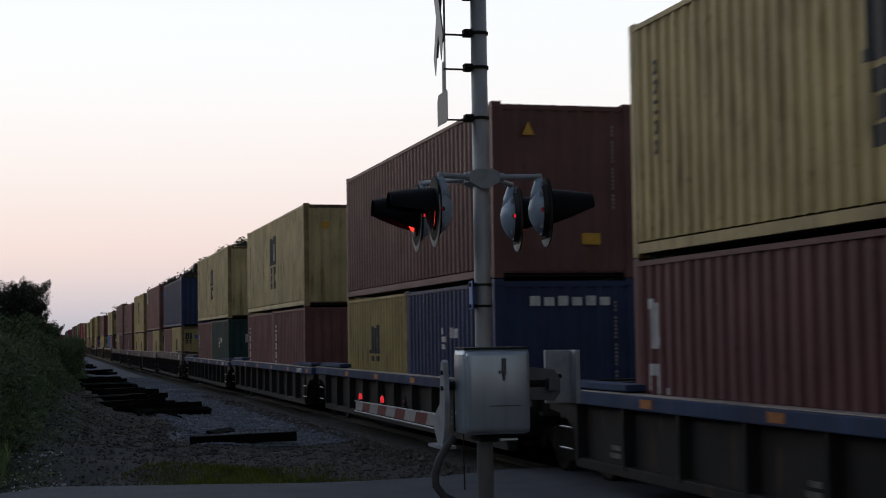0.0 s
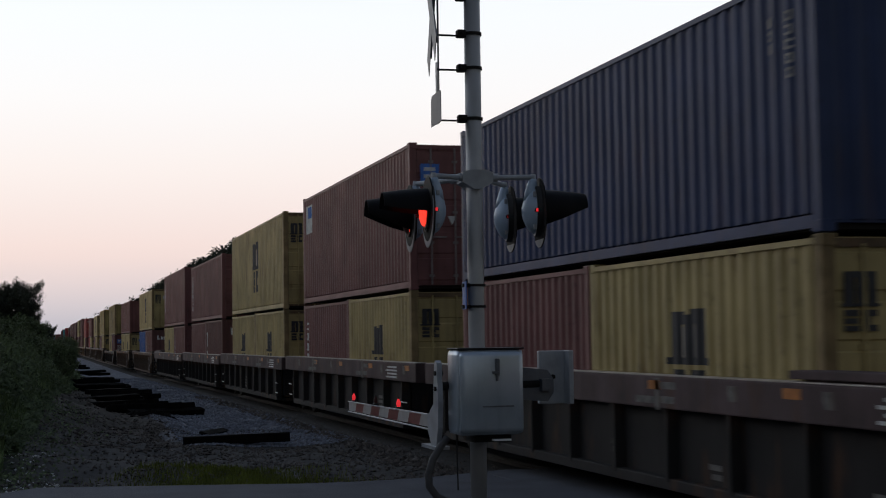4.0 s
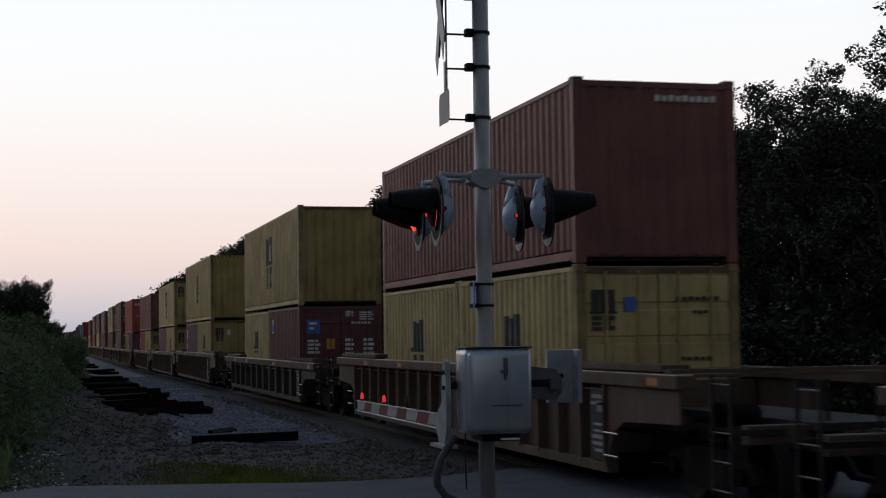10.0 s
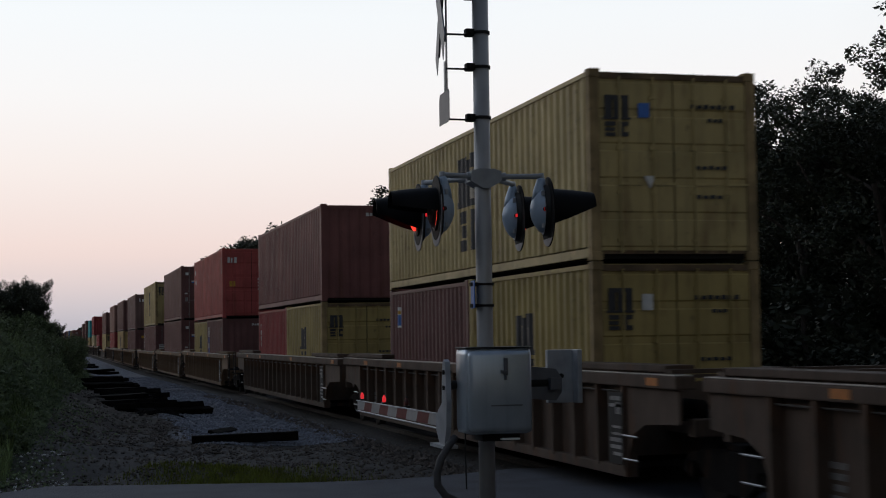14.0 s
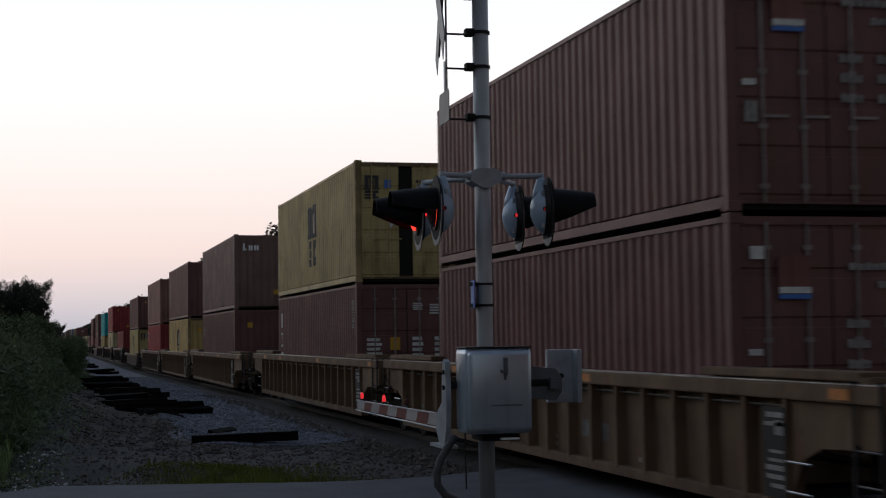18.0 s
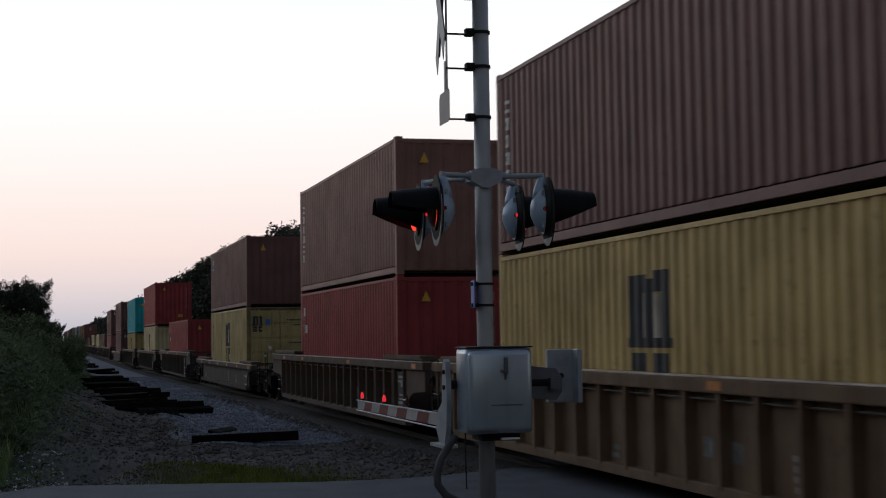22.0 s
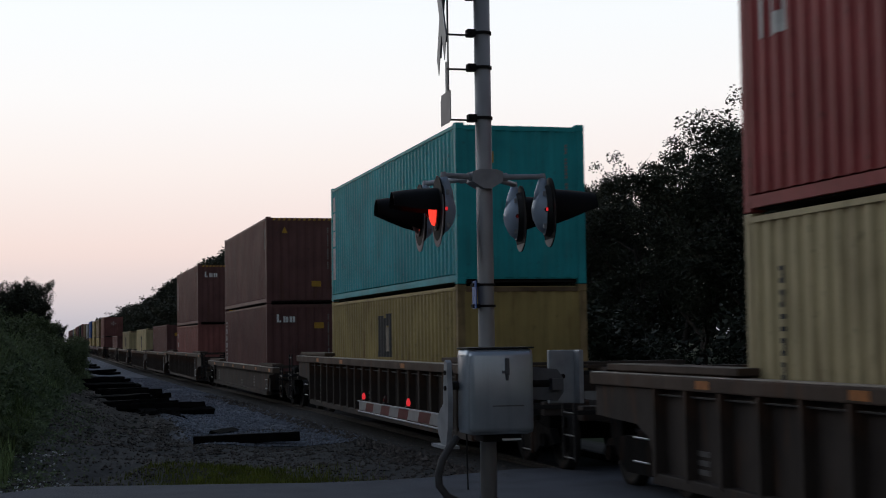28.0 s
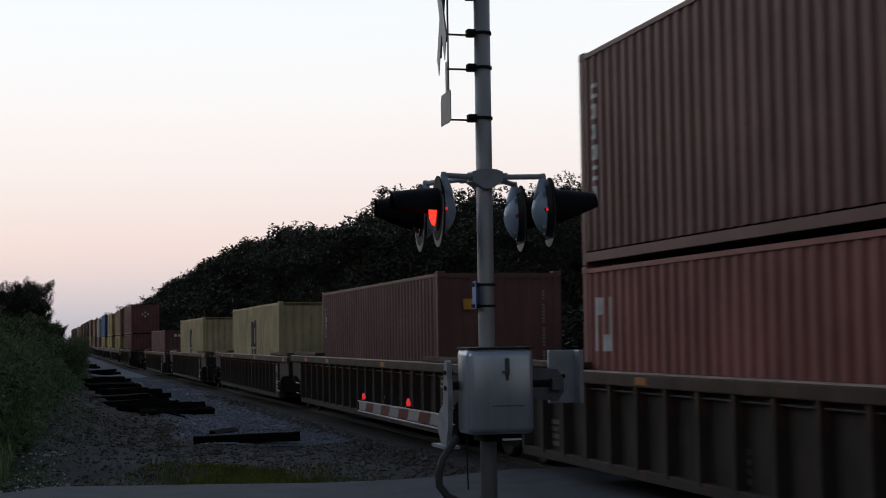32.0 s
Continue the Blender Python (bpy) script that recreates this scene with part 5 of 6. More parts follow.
    part("sign_plate", Shell().plate([(-0.18, 0.0), (0.18, 0.0), (0.18, 0.20), (0.15, 0.25), (-0.16, 0.25), (-0.18, 0.23)], "x", -0.003, 0.003), M_SIGNBACK, plate).matrix_basis = pose(0, 0, 0, 0, 0, -2.5)
    part("strap", Shell().box(0.004, 0.010, -0.02, 0.02, 0.0, 0.5), M_WHITE, plate)
    ens = thing("notice_plate", (PX - 0.095, PY, 2.33), "small blue notice plate clamped to the mast", "sign")
    part("sign_plate", Shell().box(-0.004, 0.004, -0.13, 0.13, -0.11, 0.11), M_SIGNBLUE, ens).matrix_basis = pose(0, 0, 0, 0, 0, -10)
    for z in (-0.09, 0.08):
        part("clamp", Shell().lathe([(z - 0.010, 0.067), (z - 0.010, 0.073), (z + 0.010, 0.073), (z + 0.010, 0.067)], "z", (0.10, 0, 0), 24).box(-0.02, 0.04, -0.03, 0.03, z - 0.015, z + 0.015), M_STEEL, ens)


M_CONCRETE = rough_mat("concrete", (0.22, 0.21, 0.20), 0.9, 0, 0.25, 4, 0.2, 0, 0.2, 40)
build_signal()


def build_gate():
    g = thing("gate_mechanism", (0, 0, 0), "grey metal crossing gate mechanism box clamped to the mast", "gate mechanism")
    body = part("cabinet", Shell().soft_box(3.085, 3.625, 11.02, 11.34, 1.245, 1.905, 0.05), M_BOXGREY, g, "grey cast cabinet", True)
    part("door", Shell().soft_box(3.10, 3.605, 10.975, 11.06, 1.265, 1.885, 0.04), M_BOXGREY, body, "", True)
    part("lid", Shell().soft_box(3.09, 3.625, 11.02, 11.33, 1.902, 1.914, 0.004), M_BLACK, body, "dark top lip")
    part("latch", Shell().soft_box(3.375, 3.405, 10.955, 10.98, 1.70, 1.83, 0.004).box(3.35, 3.40, 10.945, 10.975, 1.715, 1.735).tube([(3.39, 10.975, 1.66), (3.39, 10.975, 1.72)], 0.012, 8), M_LATCH, body)
    part("embossed_line", Shell().box(3.27, 3.52, 10.969, 10.978, 1.462, 1.472), M_LATCH, body)
    part("foot_bracket", Shell().box(3.25, 3.55, 11.15, 11.45, 1.185, 1.235), M_STEEL, body)
    # white paint stands in for the sky mirrored in this metal strip
    part("drip_edge", Shell().box(3.36, 3.50, 10.99, 11.04, 1.203, 1.216), M_BOLD, body, "metal strip painted white for its sky reflection")
    part("shaft", Shell().tube([(3.0, 11.30, 1.62), (3.94, 11.30, 1.62)], 0.035, 14), M_STEEL, g)
    # counterweight arm and plate on the track side
    part("counterweight_arm", Shell().plate([(3.63, 1.76), (3.90, 1.73), (3.95, 1.66), (3.95, 1.55), (3.90, 1.48), (3.66, 1.50)], "y", 11.28, 11.34).box(3.83, 3.92, 11.20, 11.28, 1.57, 1.66), M_LATCH, g)
    part("counterweight_plate", Shell().soft_box(3.88, 4.12, 11.42, 11.48, 1.455, 1.88, 0.008).soft_box(4.09, 4.13, 11.30, 11.48, 1.455, 1.88, 0.008), M_GALV, g, "galvanised counterweight plate")
    part("bolt", Shell().lathe([(11.40, 0.02), (11.425, 0.02)], "y", (3.99, 0, 1.67), 8), M_STEEL, g)
    # arm support on the road side
    sup = part("arm_support", Shell().plate([(11.25, 1.80), (11.29, 1.82), (11.33, 1.80), (11.36, 1.62), (11.37, 1.48), (11.48, 1.42), (11.56, 1.36), (11.55, 1.26), (11.44, 1.15), (11.30, 1.15), (11.24, 1.30), (11.22, 1.5)], "x", 2.985, 3.025), M_GALV, g, "galvanised arm support casting")
    part("bolt", Shell().lathe([(2.97, 0.018), (3.04, 0.018)], "x", (0, 11.28, 1.72), 8).lathe([(2.97, 0.018), (3.04, 0.018)], "x", (0, 11.28, 1.60), 8), M_STEEL, sup)
    part("support_foot", Shell().box(2.96, 3.08, 11.25, 11.66, 1.13, 1.155), M_GALV, sup)
    part("cable_conduit", Shell().tube([(3.06, 11.25, 1.22), (3.0, 11.22, 1.16), (2.93, 11.2, 1.06), (2.895, 11.2, 0.95), (2.90, 11.2, 0.86), (2.96, 11.2, 0.78), (3.06, 11.22, 0.73), (3.20, 11.3, 0.68), (3.32, 11.4, 0.6), (3.36, 11.42, 0.3), (3.36, 11.42, -0.15)], 0.030, 12), M_RUBBER, g, "grey flexible conduit", True)
    part("cable", Shell().tube([(3.125, 11.2, 1.25), (3.125, 11.2, 1.05), (3.13, 11.2, 0.82)], 0.006, 6), M_BLACK, g)
    # gate arm over the road, lowered
    a, b = Vector((3.045, 11.55, 1.33)), Vector((3.40, 16.60, 1.24))
    d = (b - a)
    n = 9
    arm = part("gate_arm", Shell().tube([a + Vector((-0.03, 0, -0.062)), b + Vector((-0.03, 0, -0.058))], 0.008, 6), M_GALV, g, "lowered gate arm with red and white stripes")
    for k in range(n):
        p, q = a + d * (k / n), a + d * ((k + 1) / n)
        t0, t1 = 0.046, 0.046
        lean = d.normalized() * 0.05
        s = Shell()
        ends = []
        for e, h in ((p, t0), (q, t1)):
            first, last = (k == 0 and e is p), (k == n - 1 and e is q)
            ll = Vector((0, 0, 0)) if first or last else lean
            for dx in (-0.02, 0.02):
                ends.append((e.x + dx + ll.x, e.y + ll.y, e.z - h))
                ends.append((e.x + dx - ll.x, e.y - ll.y, e.z + h))
        s.add(ends, [(0, 1, 5, 4), (2, 6, 7, 3), (1, 3, 7, 5), (0, 4, 6, 2), (0, 2, 3, 1), (4, 5, 7, 6)])
        part("stripe", s, M_WHITE if (n - k) % 2 else M_REDTAPE, arm)
    part("stiffening_rod", Shell().tube([a + Vector((-0.03, 0, 0.056)), b + Vector((-0.03, 0, 0.054))], 0.006, 6), M_GALV, arm)
    for y, phase in ((16.35, None), (14.72, 1), (13.32, 0)):
        k = (y - a.y) / d.y
        p = a + d * k + Vector((0, 0, 0.046))
        part("lamp_base", Shell().soft_box(p.x - 0.025, p.x + 0.025, p.y - 0.03, p.y + 0.03, p.z, p.z + 0.03, 0.005), M_BLACK, arm)
        part("lamp_tip", Shell().tube([p + Vector((0, 0, 0.099)), p + Vector((0, 0, 0.12))], [0.009, 0.005], 10), M_BLACK, arm)

        def half(sign):
            s = Shell()
            m = 8
            v = []
            rings = ((0.0, 0.014), (0.018, 0.020), (0.04, 0.019), (0.058, 0.012), (0.07, 0.007))
            for z, rad in rings:
                for i in range(m + 1):
                    w = math.pi * i / m
                    v.append((rad * math.cos(w), sign * rad * math.sin(w), z))
            return s.add(v, [(j * (m + 1) + i, j * (m + 1) + i + 1, (j + 1) * (m + 1) + i + 1, (j + 1) * (m + 1) + i) for j in range(len(rings) - 1) for i in range(m)])
        two_faced("lamp_drum", lambda: half(-1), lambda: half(1), arm, tuple(p + Vector((0, 0, 0.03))), phase, "small red lamp", M_ARMLIT)


build_gate()


# ---- old sleepers dumped beside the track ----
def dumped_sleeper(x0, y0, x1, y1, z, roll):
    r = random.Random(int(x0 * 97 + y0 * 31))
    a, b = Vector((x0, y0, z + sag(y0))), Vector((x1, y1, z + sag(y1) + r.uniform(-0.05, 0.05)))
    L = (b - a).length
    bm = bmesh.new()
    bmesh.ops.create_cube(bm, size=1.0)
    bmesh.ops.subdivide_edges(bm, edges=[e for e in bm.edges if abs(e.verts[0].co.x - e.verts[1].co.x) > 0.5], cuts=7)
    for p in bm.verts:
        wob = 0.018 * noise.noise(p.co * 9 + Vector((x0, y0, 0)))
        p.co = Vector((p.co.x * L, p.co.y * 0.23 + wob, p.co.z * 0.18 + wob))
    bmesh.ops.bevel(bm, geom=[e for e in bm.edges if e.calc_face_angle(0) > 1.0], offset=0.012, segments=1, affect="EDGES")
    me = bpy.data.meshes.new("timber")
    bm.to_mesh(me)
    bm.free()
    me.materials.append(M_TIE)
    ob = new("old_sleeper", me)
    ob.matrix_basis = Matrix.Translation((a + b) / 2) @ (b - a).to_track_quat("X", "Z").to_matrix().to_4x4() @ pose(0, 0, 0, roll)
    tagged(ob, "black creosoted timber sleeper dumped on the gravel", "railway sleeper", "dumped sleepers")


def build_sleepers():
    r = random.Random(5)
    for x0, y0, x1, y1, z, roll in ((2.85, 30.9, 5.0, 30.7, -0.04, 0), (3.55, 33.6, 4.25, 35.4, -0.12, 15)):
        dumped_sleeper(x0, y0, x1, y1, z, roll)
    # the heap: where each bundle's track-side end lies, and how many timbers are in it
    for x, y, n in ((4.75, 45.3, 3), (4.1, 49.8, 5), (4.45, 57.5, 4), (4.2, 67.5, 4), (3.6, 74.0, 3), (4.5, 88.0, 2), (5.1, 113.0, 2), (4.6, 142.0, 2)):
        for k in range(n):
            x1, y1 = x - r.uniform(0.25, 0.45) * k, y + r.uniform(-0.5, 0.7) * k
            dumped_sleeper(x1 - r.uniform(1.9, 2.35), y1 - r.uniform(0.4, 1.9), x1, y1, -0.06 + (0.09 + 0.05 * smooth(40, 60, y)) * (k % 3) + r.uniform(0, 0.05), r.uniform(-25, 25))


build_sleepers()


# ---- loose stones, weeds and verge ----
def scatter_stones(name, n, xs, ys, size, mat, label, seed, bias=1.0):
    r = random.Random(seed)
    v, f = [], []
    for _ in range(n):
        y = ys[0] + (ys[1] - ys[0]) * r.random() ** bias
        x = r.uniform(*xs)
        s = size * r.uniform(0.4, 1.5)
        z = height(x, y) + s * 0.25
        k = len(v)
        for dx, dy, dz in ((1, 0, 0), (-1, 0, 0), (0, 1, 0), (0, -1, 0), (0, 0, 1), (0, 0, -1)):
            q = s * r.uniform(0.6, 1.2)
            v.append((x + dx * q + r.uniform(-0.3, 0.3) * s, y + dy * q + r.uniform(-0.3, 0.3) * s, z + dz * q * 0.7))
        for a, b, c in ((0, 2, 4), (2, 1, 4), (1, 3, 4), (3, 0, 4), (2, 0, 5), (1, 2, 5), (3, 1, 5), (0, 3, 5)):
            f.append((k + a, k + b, k + c))
    s = Shell()
    s.v, s.f = v, f
    tagged(part(name, s, mat), label, "stones", kind="stuff")


scatter_stones("ballast_stones", 22000, (2.9, 6.9), (30.5, 100), 0.034, M_STONE, "loose grey crushed stones beside the track", 11, 1.9)
scatter_stones("bank_stones", 7000, (-2.5, 3.2), (28, 80), 0.038, M_PEBBLE, "brown stones and clods on the bank", 14, 1.6)
scatter_stones("verge_stones", 9000, (-2.6, 6.9), (21.1, 36), 0.028, M_PEBBLE, "loose brown and grey stones by the road", 12, 1.2)
scatter_stones("shoulder_stones", 5000, (6.0, 7.4), (21.0, 60), 0.05, M_PEBBLE, "loose ballast stones at the edge of the track", 13, 1.5)


# black clods added to darken the shaded gaps among the timbers
scatter_stones("rotted_timber", 1500, (2.5, 3.7), (42, 76), 0.11, M_TIE, "black cinder clods filling the shaded gaps under the dumped sleepers", 15, 1.3)


def blades(name, n, pick, tall, wide, mat, label, category, seed, segments=2):
    r = random.Random(seed)
    v, f = [], []
    for _ in range(n):
        x, y, k = pick(r)
        h, w = tall * k * r.uniform(0.5, 1.15), wide * r.uniform(0.6, 1.4)
        a, lean = r.uniform(0, math.tau), r.uniform(0.05, 0.45) * h
        b = a + r.uniform(-0.6, 0.6)
        z = height(x, y) - 0.03
        i = len(v)
        for s in range(segments + 1):
            q = s / segments
            ww = w * (1 - q * 0.85)
            ox, oy = math.cos(b) * lean * q * q, math.sin(b) * lean * q * q
            dx, dy = -math.sin(a) * ww, math.cos(a) * ww
            v.append((x + ox - dx, y + oy - dy, z + h * q))
            v.append((x + ox + dx, y + oy + dy, z + h * q))
        for s in range(segments):
            f.append((i + 2 * s, i + 2 * s + 1, i + 2 * s + 3, i + 2 * s + 2))
    s = Shell()
    s.v, s.f = v, f
    tagged(part(name, s, mat), label, category, kind="stuff")


def weed_edge(y):
    """How far east the weeds reach."""
    return min(2.6, -0.35 + 0.043 * (y - 28)) + 0.35 * noise.noise(Vector((y * 0.21, 2.2, 0)))


def weed_spot(r):
    y = 28 + 170 * r.random() ** 2.2
    x = weed_edge(y) - abs(r.gauss(0, 1.7))
    k = smooth(0.0, 1.6, weed_edge(y) - x) * 0.75 + 0.3
    return x, y, k * (0.75 + 0.4 * noise.noise(Vector((x * 0.8, y * 0.35, 9))))


def low_spot(r):
    y = r.uniform(21.4, 24.8)
    x = 2.85 + r.gauss(0, 0.75)
    return x, y, 0.5 + 0.5 * r.random()


def near_left_spot(r):
    y = 23 + 8 * r.random()
    x = -0.6 - abs(r.gauss(0, 1.0)) + 0.02 * (y - 23)
    return x, y, 0.35 + 0.5 * r.random()


blades("weeds", 24000, weed_spot, 1.6, 0.017, M_GRASS, "tall green weeds on the bank beside the railway", "weeds", 21)
blades("verge_grass", 9000, low_spot, 0.13, 0.010, M_LAWN, "patch of short yellow-green grass by the road", "grass", 22)
blades("bank_grass", 6000, near_left_spot, 0.55, 0.014, M_GRASS, "rough grass at the foot of the bank", "grass", 23)
def scrub(name, n, pick, tall, size, mat, label, seed):
    """Leafy brush: many small leaves in uneven clumps, as high as the spot lets them grow."""
    r = random.Random(seed)
    v, f = [], []
    for _ in range(n):
        x, y, k = pick(r)
        clump = 0.55 + 0.9 * noise.noise(Vector((x * 1.1, y * 0.5, seed))) + 0.4 * noise.noise(Vector((x * 3.3, y * 1.7, seed)))
        z = height(x, y) + tall * k * max(0.12, clump) * (1 - r.random() ** 2.2)
        c = Vector((x, y, z))
        a = Vector((r.uniform(-1, 1), r.uniform(-1, 1), r.uniform(-0.8, 0.5))).normalized() * size * r.uniform(0.5, 1.5)
        b = a.orthogonal().normalized() * a.length * 0.5
        i = len(v)
        v += [tuple(c - a), tuple(c + b), tuple(c + a), tuple(c - b)]
        f.append((i, i + 1, i + 2, i + 3))
    s = Shell()
    s.v, s.f = v, f
    tagged(part(name, s, mat), label, "scrub", kind="stuff")


def scrub_spot(r):
    y = 26 + 70 * r.random() ** 1.6
    x = weed_edge(y) + 0.25 - abs(r.gauss(0, 1.5))
    return x, y, smooth(-0.3, 1.5, weed_edge(y) - x) * 0.8 + 0.12


def litter_spot(r):
    y = 22 + 14 * r.random()
    x = -1.3 + 0.07 * (y - 22) + r.gauss(0, 0.7)
    return x, y, 0.3 * r.random() + 0.1


scrub("bank_scrub", 70000, scrub_spot, 1.75, 0.05, M_SCRUB, "tangled dark green scrub and brambles on the bank", 41)
scrub("low_scrub", 9000, litter_spot, 1.1, 0.03, M_SCRUB, "low dark weeds at the foot of the bank", 42)
scatter_stones("pale_flowers", 420, (-1.9, 0.3), (21.8, 26.5), 0.026, M_FLOWER, "pale pebbles and small flowers by the road", 24)


# ---- trees ----
def tree_meshes(seed, tall, spread, leaves, leaf, base=0.22, loose=1.0, mat=None):
    """A trunk with limbs, and a crown of many small leaves in uneven clumps with gaps."""
    r = random.Random(seed)
    wood = Shell()
    tips = []

    def limb(p, d, length, rad, level):
        pts, rads = [p], [rad]
        q = p
        n = 4 if level < 3 else 2
        for k in range(n):
            d = (d + Vector((r.uniform(-0.25, 0.25), r.uniform(-0.25, 0.25), r.uniform(-0.05, 0.22)))).normalized()
            q = q + d * (length / n)
            pts.append(q)
            rads.append(rad * (1 - 0.62 * (k + 1) / n))
        wood.tube(pts, rads, (9, 5, 3, 3)[level], False)
        if level >= 1:
            tips.extend(pts[-3:] if level < 3 else pts[-2:])
        if level < 3:
            kids = (9, 4, 3)[level]
            for k in range(kids):
                f = r.uniform(base if level == 0 else 0.3, 1.0)
                i = min(n - 1, int(f * n))
                s = pts[i].lerp(pts[i + 1], f * n - i)
                a = r.uniform(0, math.tau)
                up = r.uniform(0.15, 0.9)
                e = Vector((math.cos(a) * spread, math.sin(a) * spread, up)).normalized()
                limb(s, (e + d * 0.4).normalized(), length * r.uniform(0.38, 0.62), rads[i] * 0.55, level + 1)

    limb(Vector((0, 0, -0.1)), Vector((0, 0, 1)), tall * 0.78, tall * 0.022, 0)
    v, f = [], []

    def leafy(c, s):
        a = Vector((r.uniform(-1, 1), r.uniform(-1, 1), r.uniform(-0.7, 0.7))).normalized()
        b = a.cross(Vector((r.uniform(-1, 1), r.uniform(-1, 1), r.uniform(-1, 1)))).normalized()
        i = len(v)
        v.extend((tuple(c - a * s), tuple(c + b * s * 0.5), tuple(c + a * s), tuple(c - b * s * 0.5)))
        f.append((i, i + 1, i + 2, i + 3))

    per = max(4, leaves // len(tips))
    lowest = tall * base * 0.7
    for t in tips:
        if r.random() < 0.06:
            continue
        size = r.uniform(0.15, 0.30) * loose * tall / 10
        for _ in range(int(per * r.uniform(0.6, 1.5))):
            d = Vector((r.gauss(0, 1), r.gauss(0, 1), r.gauss(0, 0.75)))
            d = d.normalized() * min(d.length, 1.45)
            c = t + d * size
            if c.z > lowest:
                leafy(c, leaf * r.uniform(0.6, 1.5))
        # larger leaves deeper in the crown, added to block the sky behind
        for _ in range(3):
            c = Vector((t.x * 0.72, t.y * 0.72, t.z * 0.9 + 0.03 * tall)) + Vector((r.gauss(0, 0.3), r.gauss(0, 0.3), r.gauss(0, 0.3)))
            if lowest < c.z < t.z:
                leafy(c, leaf * 2.0 * r.uniform(0.7, 1.3))
    top = (*max(v, key=lambda q: q[2]), v[::61])
    crown = Shell()
    crown.v, crown.f = v, f
    return wood.mesh("trunk", M_BARK, True), crown.mesh("crown", mat or M_LEAF), top


def make_tree(name, meshes, label, category, group):
    t = thing(name, (0, 0, 0), label, category, group)
    part("trunk", meshes[0], None, t)
    part("crown", meshes[1], None, t)
    return t


def place(proto, top, x, y, tall, turn, wide=1.0, first=[]):
    s = tall / top[2]
    m = Matrix.Translation((x, y, height(x, y) - 0.05)) @ Matrix.Rotation(turn, 4, "Z") @ Matrix.Diagonal((s * wide, s * wide, s, 1))
    if proto.name not in first:
        first.append(proto.name)
        proto.matrix_basis = m
        return proto
    k = proto.scale
    return copy_thing(proto, m @ Matrix.Diagonal((1 / k.x, 1 / k.y, 1 / k.z, 1)))


# tree-line limits at x = 20, taken from the camera's view
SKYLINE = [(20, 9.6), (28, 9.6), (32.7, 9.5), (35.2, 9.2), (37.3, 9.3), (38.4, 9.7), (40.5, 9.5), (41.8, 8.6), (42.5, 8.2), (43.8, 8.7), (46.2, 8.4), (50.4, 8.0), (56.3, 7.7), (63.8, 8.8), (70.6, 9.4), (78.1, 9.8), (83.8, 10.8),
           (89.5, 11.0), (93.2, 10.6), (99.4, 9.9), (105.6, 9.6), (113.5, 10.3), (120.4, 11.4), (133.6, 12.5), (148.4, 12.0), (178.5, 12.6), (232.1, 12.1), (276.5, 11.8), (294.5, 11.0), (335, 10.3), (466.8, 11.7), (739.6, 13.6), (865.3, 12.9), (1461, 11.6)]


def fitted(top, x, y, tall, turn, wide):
    """The height at which a crown just reaches the belt's skyline as the camera sees it."""
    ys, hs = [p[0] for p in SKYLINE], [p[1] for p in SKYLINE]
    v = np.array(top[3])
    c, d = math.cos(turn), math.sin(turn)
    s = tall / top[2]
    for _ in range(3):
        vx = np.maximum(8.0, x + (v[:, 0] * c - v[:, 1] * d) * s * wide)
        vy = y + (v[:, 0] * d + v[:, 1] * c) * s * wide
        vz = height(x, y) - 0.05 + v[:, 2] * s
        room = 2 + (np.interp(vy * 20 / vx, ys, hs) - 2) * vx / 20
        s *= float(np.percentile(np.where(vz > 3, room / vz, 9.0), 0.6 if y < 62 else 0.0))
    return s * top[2]


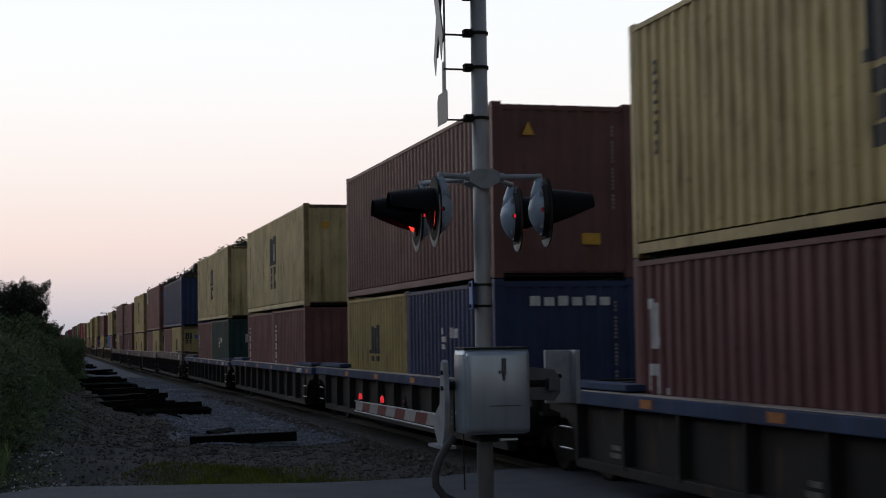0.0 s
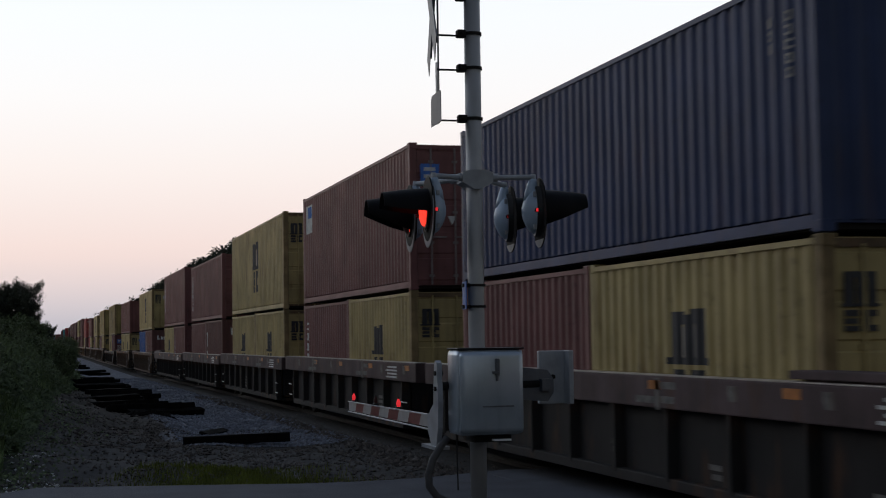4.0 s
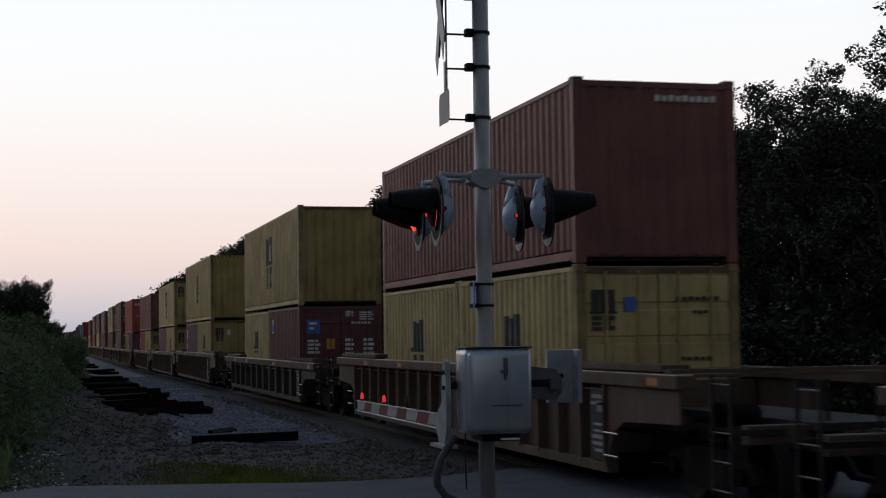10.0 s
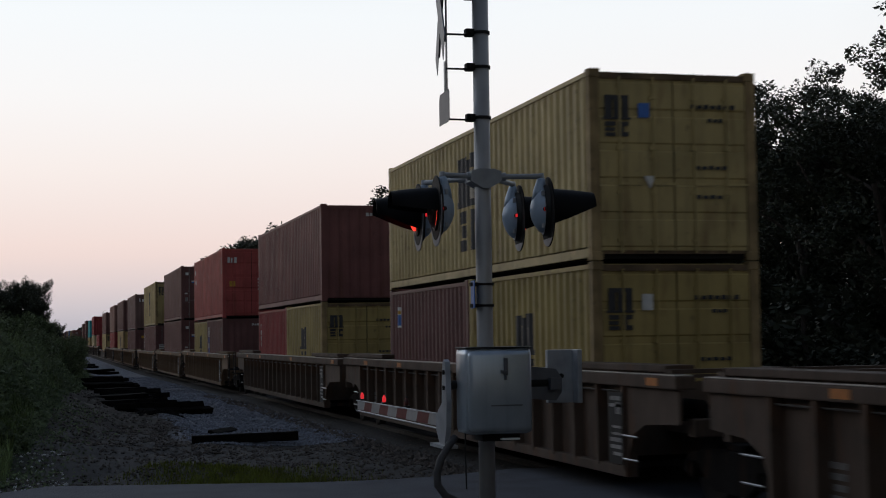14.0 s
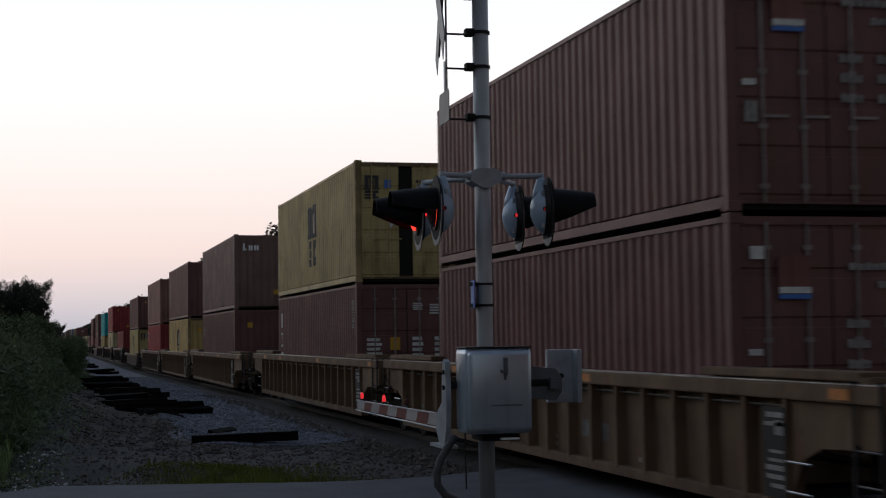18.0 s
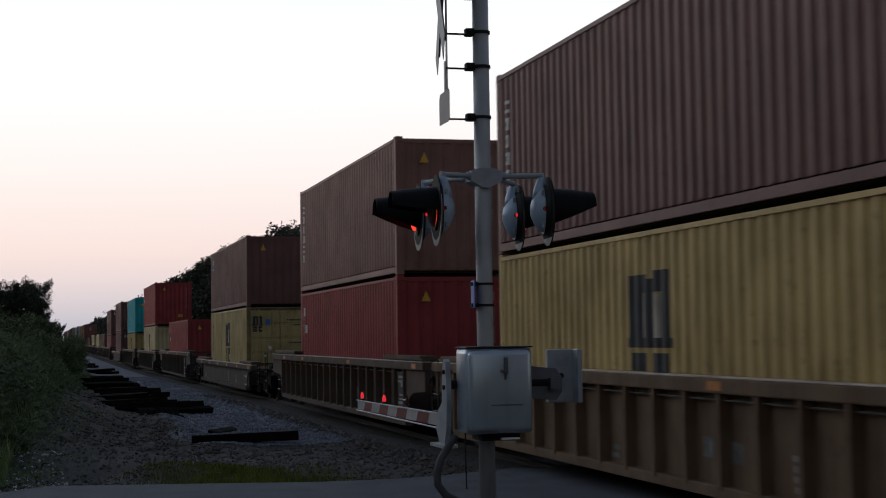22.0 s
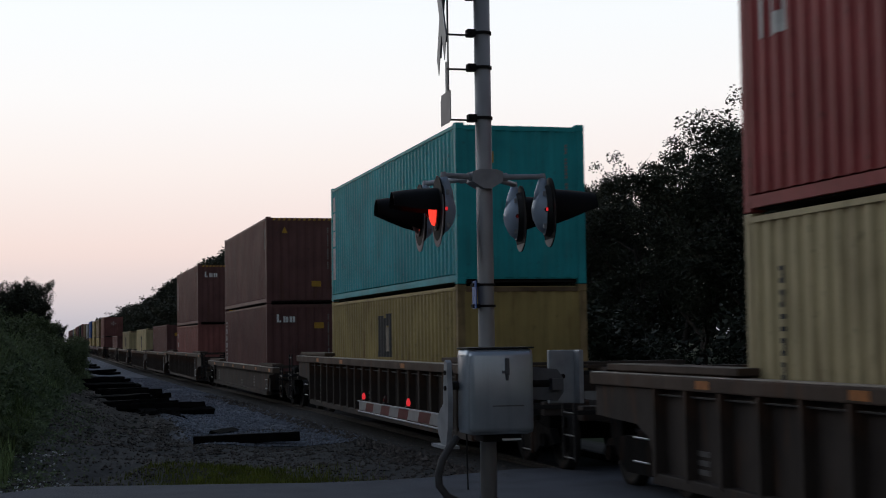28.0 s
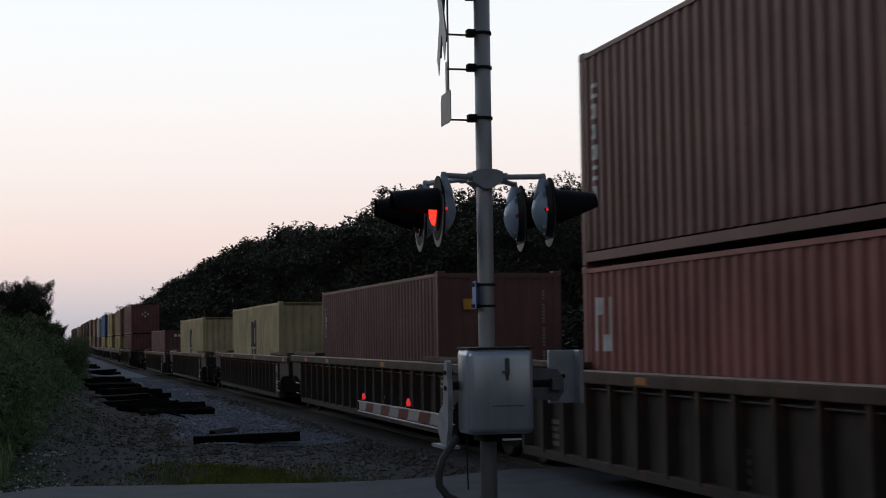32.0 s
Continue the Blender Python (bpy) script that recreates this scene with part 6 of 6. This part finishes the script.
def build_trees():
    r = random.Random(77)
    word, kind, grp = "leafy broadleaf tree, dark against the dusk sky", "tree", "trees along the railway"
    def stand(seed, n, *size):
        out = []
        for k in range(n):
            m = tree_meshes(seed + k, 10.0, 0.95 + 0.07 * k, *size)
            out.append((make_tree("tree", m, word, kind, grp), m[2]))
        return out

    protos = stand(100, 5, 36000, 0.056)
    middle = stand(130, 3, 16000, 0.085, 0.16, 1.15)
    far = stand(150, 3, 9000, 0.125, 0.12, 1.5)
    shrubs = []
    for k in range(3):
        m = tree_meshes(200 + k, 4.0, 1.3, 3800, 0.06, 0.03, 1.7)
        shrubs.append((make_tree("shrub", m, "dense dark green shrub at the edge of the trees", "shrub", "shrubs along the railway"), m[2]))
    brush = []
    for k in range(3):
        m = tree_meshes(230 + k, 3.0, 1.35, 6500, 0.040, 0.03, 2.0, M_SCRUB)
        brush.append((make_tree("shrub", m, "tangled green brush beside the track", "shrub", "brush on the bank"), m[2]))
    k = 0
    for row, (x0, gap) in enumerate(((20.0, 3.3), (24.5, 4.2), (31.0, 9.0))):
        y = 24.0 if row == 0 else 22.0
        while y < (420 if row == 0 else 260):
            x = x0 + r.uniform(-1.0, 1.4)
            p, top = (protos[k % 5] if y < 62 else middle[k % 3] if y < 125 else far[k % 3]) if row == 0 else middle[k % 3] if y < 130 else far[k % 3]
            k += 1
            # crowns lean away from the line; heights are set to meet the camera's skyline
            turn = r.uniform(-0.9, 0.9) - math.atan2(top[1], top[0])
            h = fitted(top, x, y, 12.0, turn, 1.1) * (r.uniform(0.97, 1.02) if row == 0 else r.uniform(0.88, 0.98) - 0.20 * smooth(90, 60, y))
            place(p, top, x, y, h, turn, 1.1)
            y += gap * r.uniform(0.75, 1.25) * (1 + max(0, y - 110) / 300)
    y = 10.0
    while y < 170:
        p, top = shrubs[k % 3]
        k += 1
        place(p, top, 16.2 + r.uniform(-1.2, 1.0), y, r.uniform(2.6, 4.6), r.uniform(0, math.tau), 1.3)
        y += r.uniform(1.6, 2.8) * (1 + max(0, y - 60) / 80)
    # west side: a clump far up the line, and brush along the weeds
    for x, yy, h in ((0.45, 147, 7.9), (0.5, 151, 7.6), (0.5, 144, 6.6), (0.2, 149, 7.9), (-0.6, 147, 7.9), (-1.2, 145, 7.7), (-1.5, 151, 7.9), (-2.8, 144, 7.4), (-3.8, 146, 7.8), (-1.2, 153, 7.6), (-2.2, 146, 7.8), (-3.1, 150, 8.0), (-4.4, 147, 7.6), (-5.5, 152, 8.0), (-7.5, 150, 8.6), (-10, 155, 9.4), (-14, 160, 10.0)):
        p, top = far[k % 3]
        k += 1
        turn = r.uniform(0, math.tau)
        tall = h - height(x, yy)
        # x is how far east its crown may reach
        reach = max(q[0] * math.cos(turn) - q[1] * math.sin(turn) for q in top[3]) * tall / top[2] * 0.85
        place(p, top, x - reach, yy, tall, turn, 0.85)
    for x, yy, h in ((-0.1, 205, 5.0), (-1.8, 215, 6.0), (1.3, 172, 3.8), (1.9, 225, 4.6), (2.6, 300, 5.6), (0.5, 300, 6.0), (-2.0, 320, 7.0), (3.2, 380, 6.4)):
        p, top = far[k % 3]
        k += 1
        place(p, top, x - 0.35, yy, h - height(x, yy), r.uniform(0, math.tau), 0.7)
    for x, yy, h in ((-0.2, 143, 4.6), (0.5, 146, 3.3), (-1.6, 138, 4.4), (-3.0, 132, 4.2), (-0.6, 128, 3.2), (-4.2, 120, 4.0), (-2.0, 115, 3.3), (-0.8, 104, 2.7), (-3.4, 98, 3.2), (-1.9, 84, 2.6), (-3.2, 76, 2.6)):
        p, top = brush[k % 3]
        k += 1
        place(p, top, x, yy, h - 0.3, r.uniform(0, math.tau), 1.1)
    for yy, h in ((66, 1.9), (73, 2.3), (80, 2.2), (88, 2.5), (97, 2.4), (108, 2.7), (120, 2.6)):
        p, top = brush[k % 3]
        k += 1
        turn = r.uniform(0, math.tau)
        reach = np.percentile([q[0] * math.cos(turn) - q[1] * math.sin(turn) for q in top[3]], 96) * h / top[2]
        place(p, top, 0.0228 * yy - reach, yy, h, turn, 1.0)
    for yy in (52, 60, 70, 82, 95, 108, 122, 136, 150, 170, 190):
        p, top = brush[k % 3]
        k += 1
        place(p, top, weed_edge(yy) - r.uniform(1.2, 3.4), yy, r.uniform(1.6, 2.4), r.uniform(0, math.tau), 1.25)


build_trees()


def undergrowth():
    """Dense leaves low in the tree belt."""
    r = random.Random(31)
    v, f = [], []
    for _ in range(42000):
        y = 24 + 210 * r.random() ** 1.5
        x = r.uniform(17.5, 27)
        z = height(x, y) + 5.2 * r.random() ** 1.3 * (0.8 + 0.3 * noise.noise(Vector((x * 0.3, y * 0.2, 1))))
        c = Vector((x, y, z))
        a = Vector((r.uniform(-1, 1), r.uniform(-1, 1), r.uniform(-1, 1))).normalized() * r.uniform(0.5, 1.4) * (0.035 + 0.0011 * y)
        b = a.orthogonal().normalized() * a.length * 0.55
        i = len(v)
        v += [tuple(c - a), tuple(c + b), tuple(c + a), tuple(c - b)]
        f.append((i, i + 1, i + 2, i + 3))
    s = Shell()
    s.v, s.f = v, f
    tagged(part("undergrowth", s, M_FARLEAF), "dense dark undergrowth beneath the trees", "undergrowth", kind="stuff")


undergrowth()


def far_woods():
    """The woods beyond, too far to tell trees apart, and an unseen western belt that blocks low sky."""
    r = random.Random(9)
    v, f = [], []
    for side, x0, y0, y1, n, size, thick, cap in ((1, 22, 300, 1400, 18000, 1.3, 6, 0.92), (1, 42, 25, 400, 9000, 0.75, 8, 0.55), (1, 35, 22, 75, 7000, 0.55, 4, 0.45), (-1, -6, 330, 1300, 5000, 1.4, 6, 0.72), (-1, -45, 40, 300, 5000, 0.9, 9, 0.8),
                                                  # unseen belt, added to keep low western sky off the lower containers
                                                  (-1, -17, -90, 90, 14000, 0.7, 5, 1.0)):
        for _ in range(n):
            y = y0 + (y1 - y0) * r.random() ** (1.6 if y0 > 0 else 1.0)
            x = x0 + side * abs(r.gauss(0, thick))
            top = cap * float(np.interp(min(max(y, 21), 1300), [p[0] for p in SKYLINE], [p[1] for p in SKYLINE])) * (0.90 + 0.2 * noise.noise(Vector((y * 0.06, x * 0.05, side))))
            z = max(0.2, top * (1 - abs(r.gauss(0, 0.42))))
            s = size * r.uniform(0.5, 1.3)
            a = Vector((r.uniform(-1, 1), r.uniform(-1, 1), r.uniform(-1, 1))).normalized() * s
            b = a.orthogonal().normalized() * s * 0.6
            c = Vector((x, y, z))
            i = len(v)
            v += [tuple(c - a), tuple(c + b), tuple(c + a), tuple(c - b)]
            f.append((i, i + 1, i + 2, i + 3))
    s = Shell()
    s.v, s.f = v, f
    tagged(part("far_woods", s, M_FARLEAF), "dark woods far along the railway, with an unseen light-blocking belt to the west", "woods", kind="stuff")


far_woods()


# ---- what moves ----
def motions():
    times = list(range(33))
    for ob, y, z in TRAIN:
        walk(ob, [(t, pose(MID, y - run(t), z + sag(y - run(t)))) for t in times])
    half = 1.309 / 2
    for ob, at, phase in BLINK:
        # lit face towards the camera while (t - 0.07) runs through the first half of its period, or the second
        rows, turn, t = [], (180 if phase == 0 else 0), 0.07
        rows.append((0, pose(*at, 0, 0, turn)))
        while t < 31.9:
            # the change itself takes a tenth of a second, and keeps clear of whole seconds
            near = round(t)
            first = t - 0.05 if abs(t - near) > 0.06 else near if t >= near else near - 0.1
            for k in range(4):
                rows.append((first + k / FPS, pose(*at, 0, 0, turn + 60 * k)))
            turn += 180
            t += half
        rows.append((32, pose(*at, 0, 0, turn)))
        walk(ob, rows)


motions()
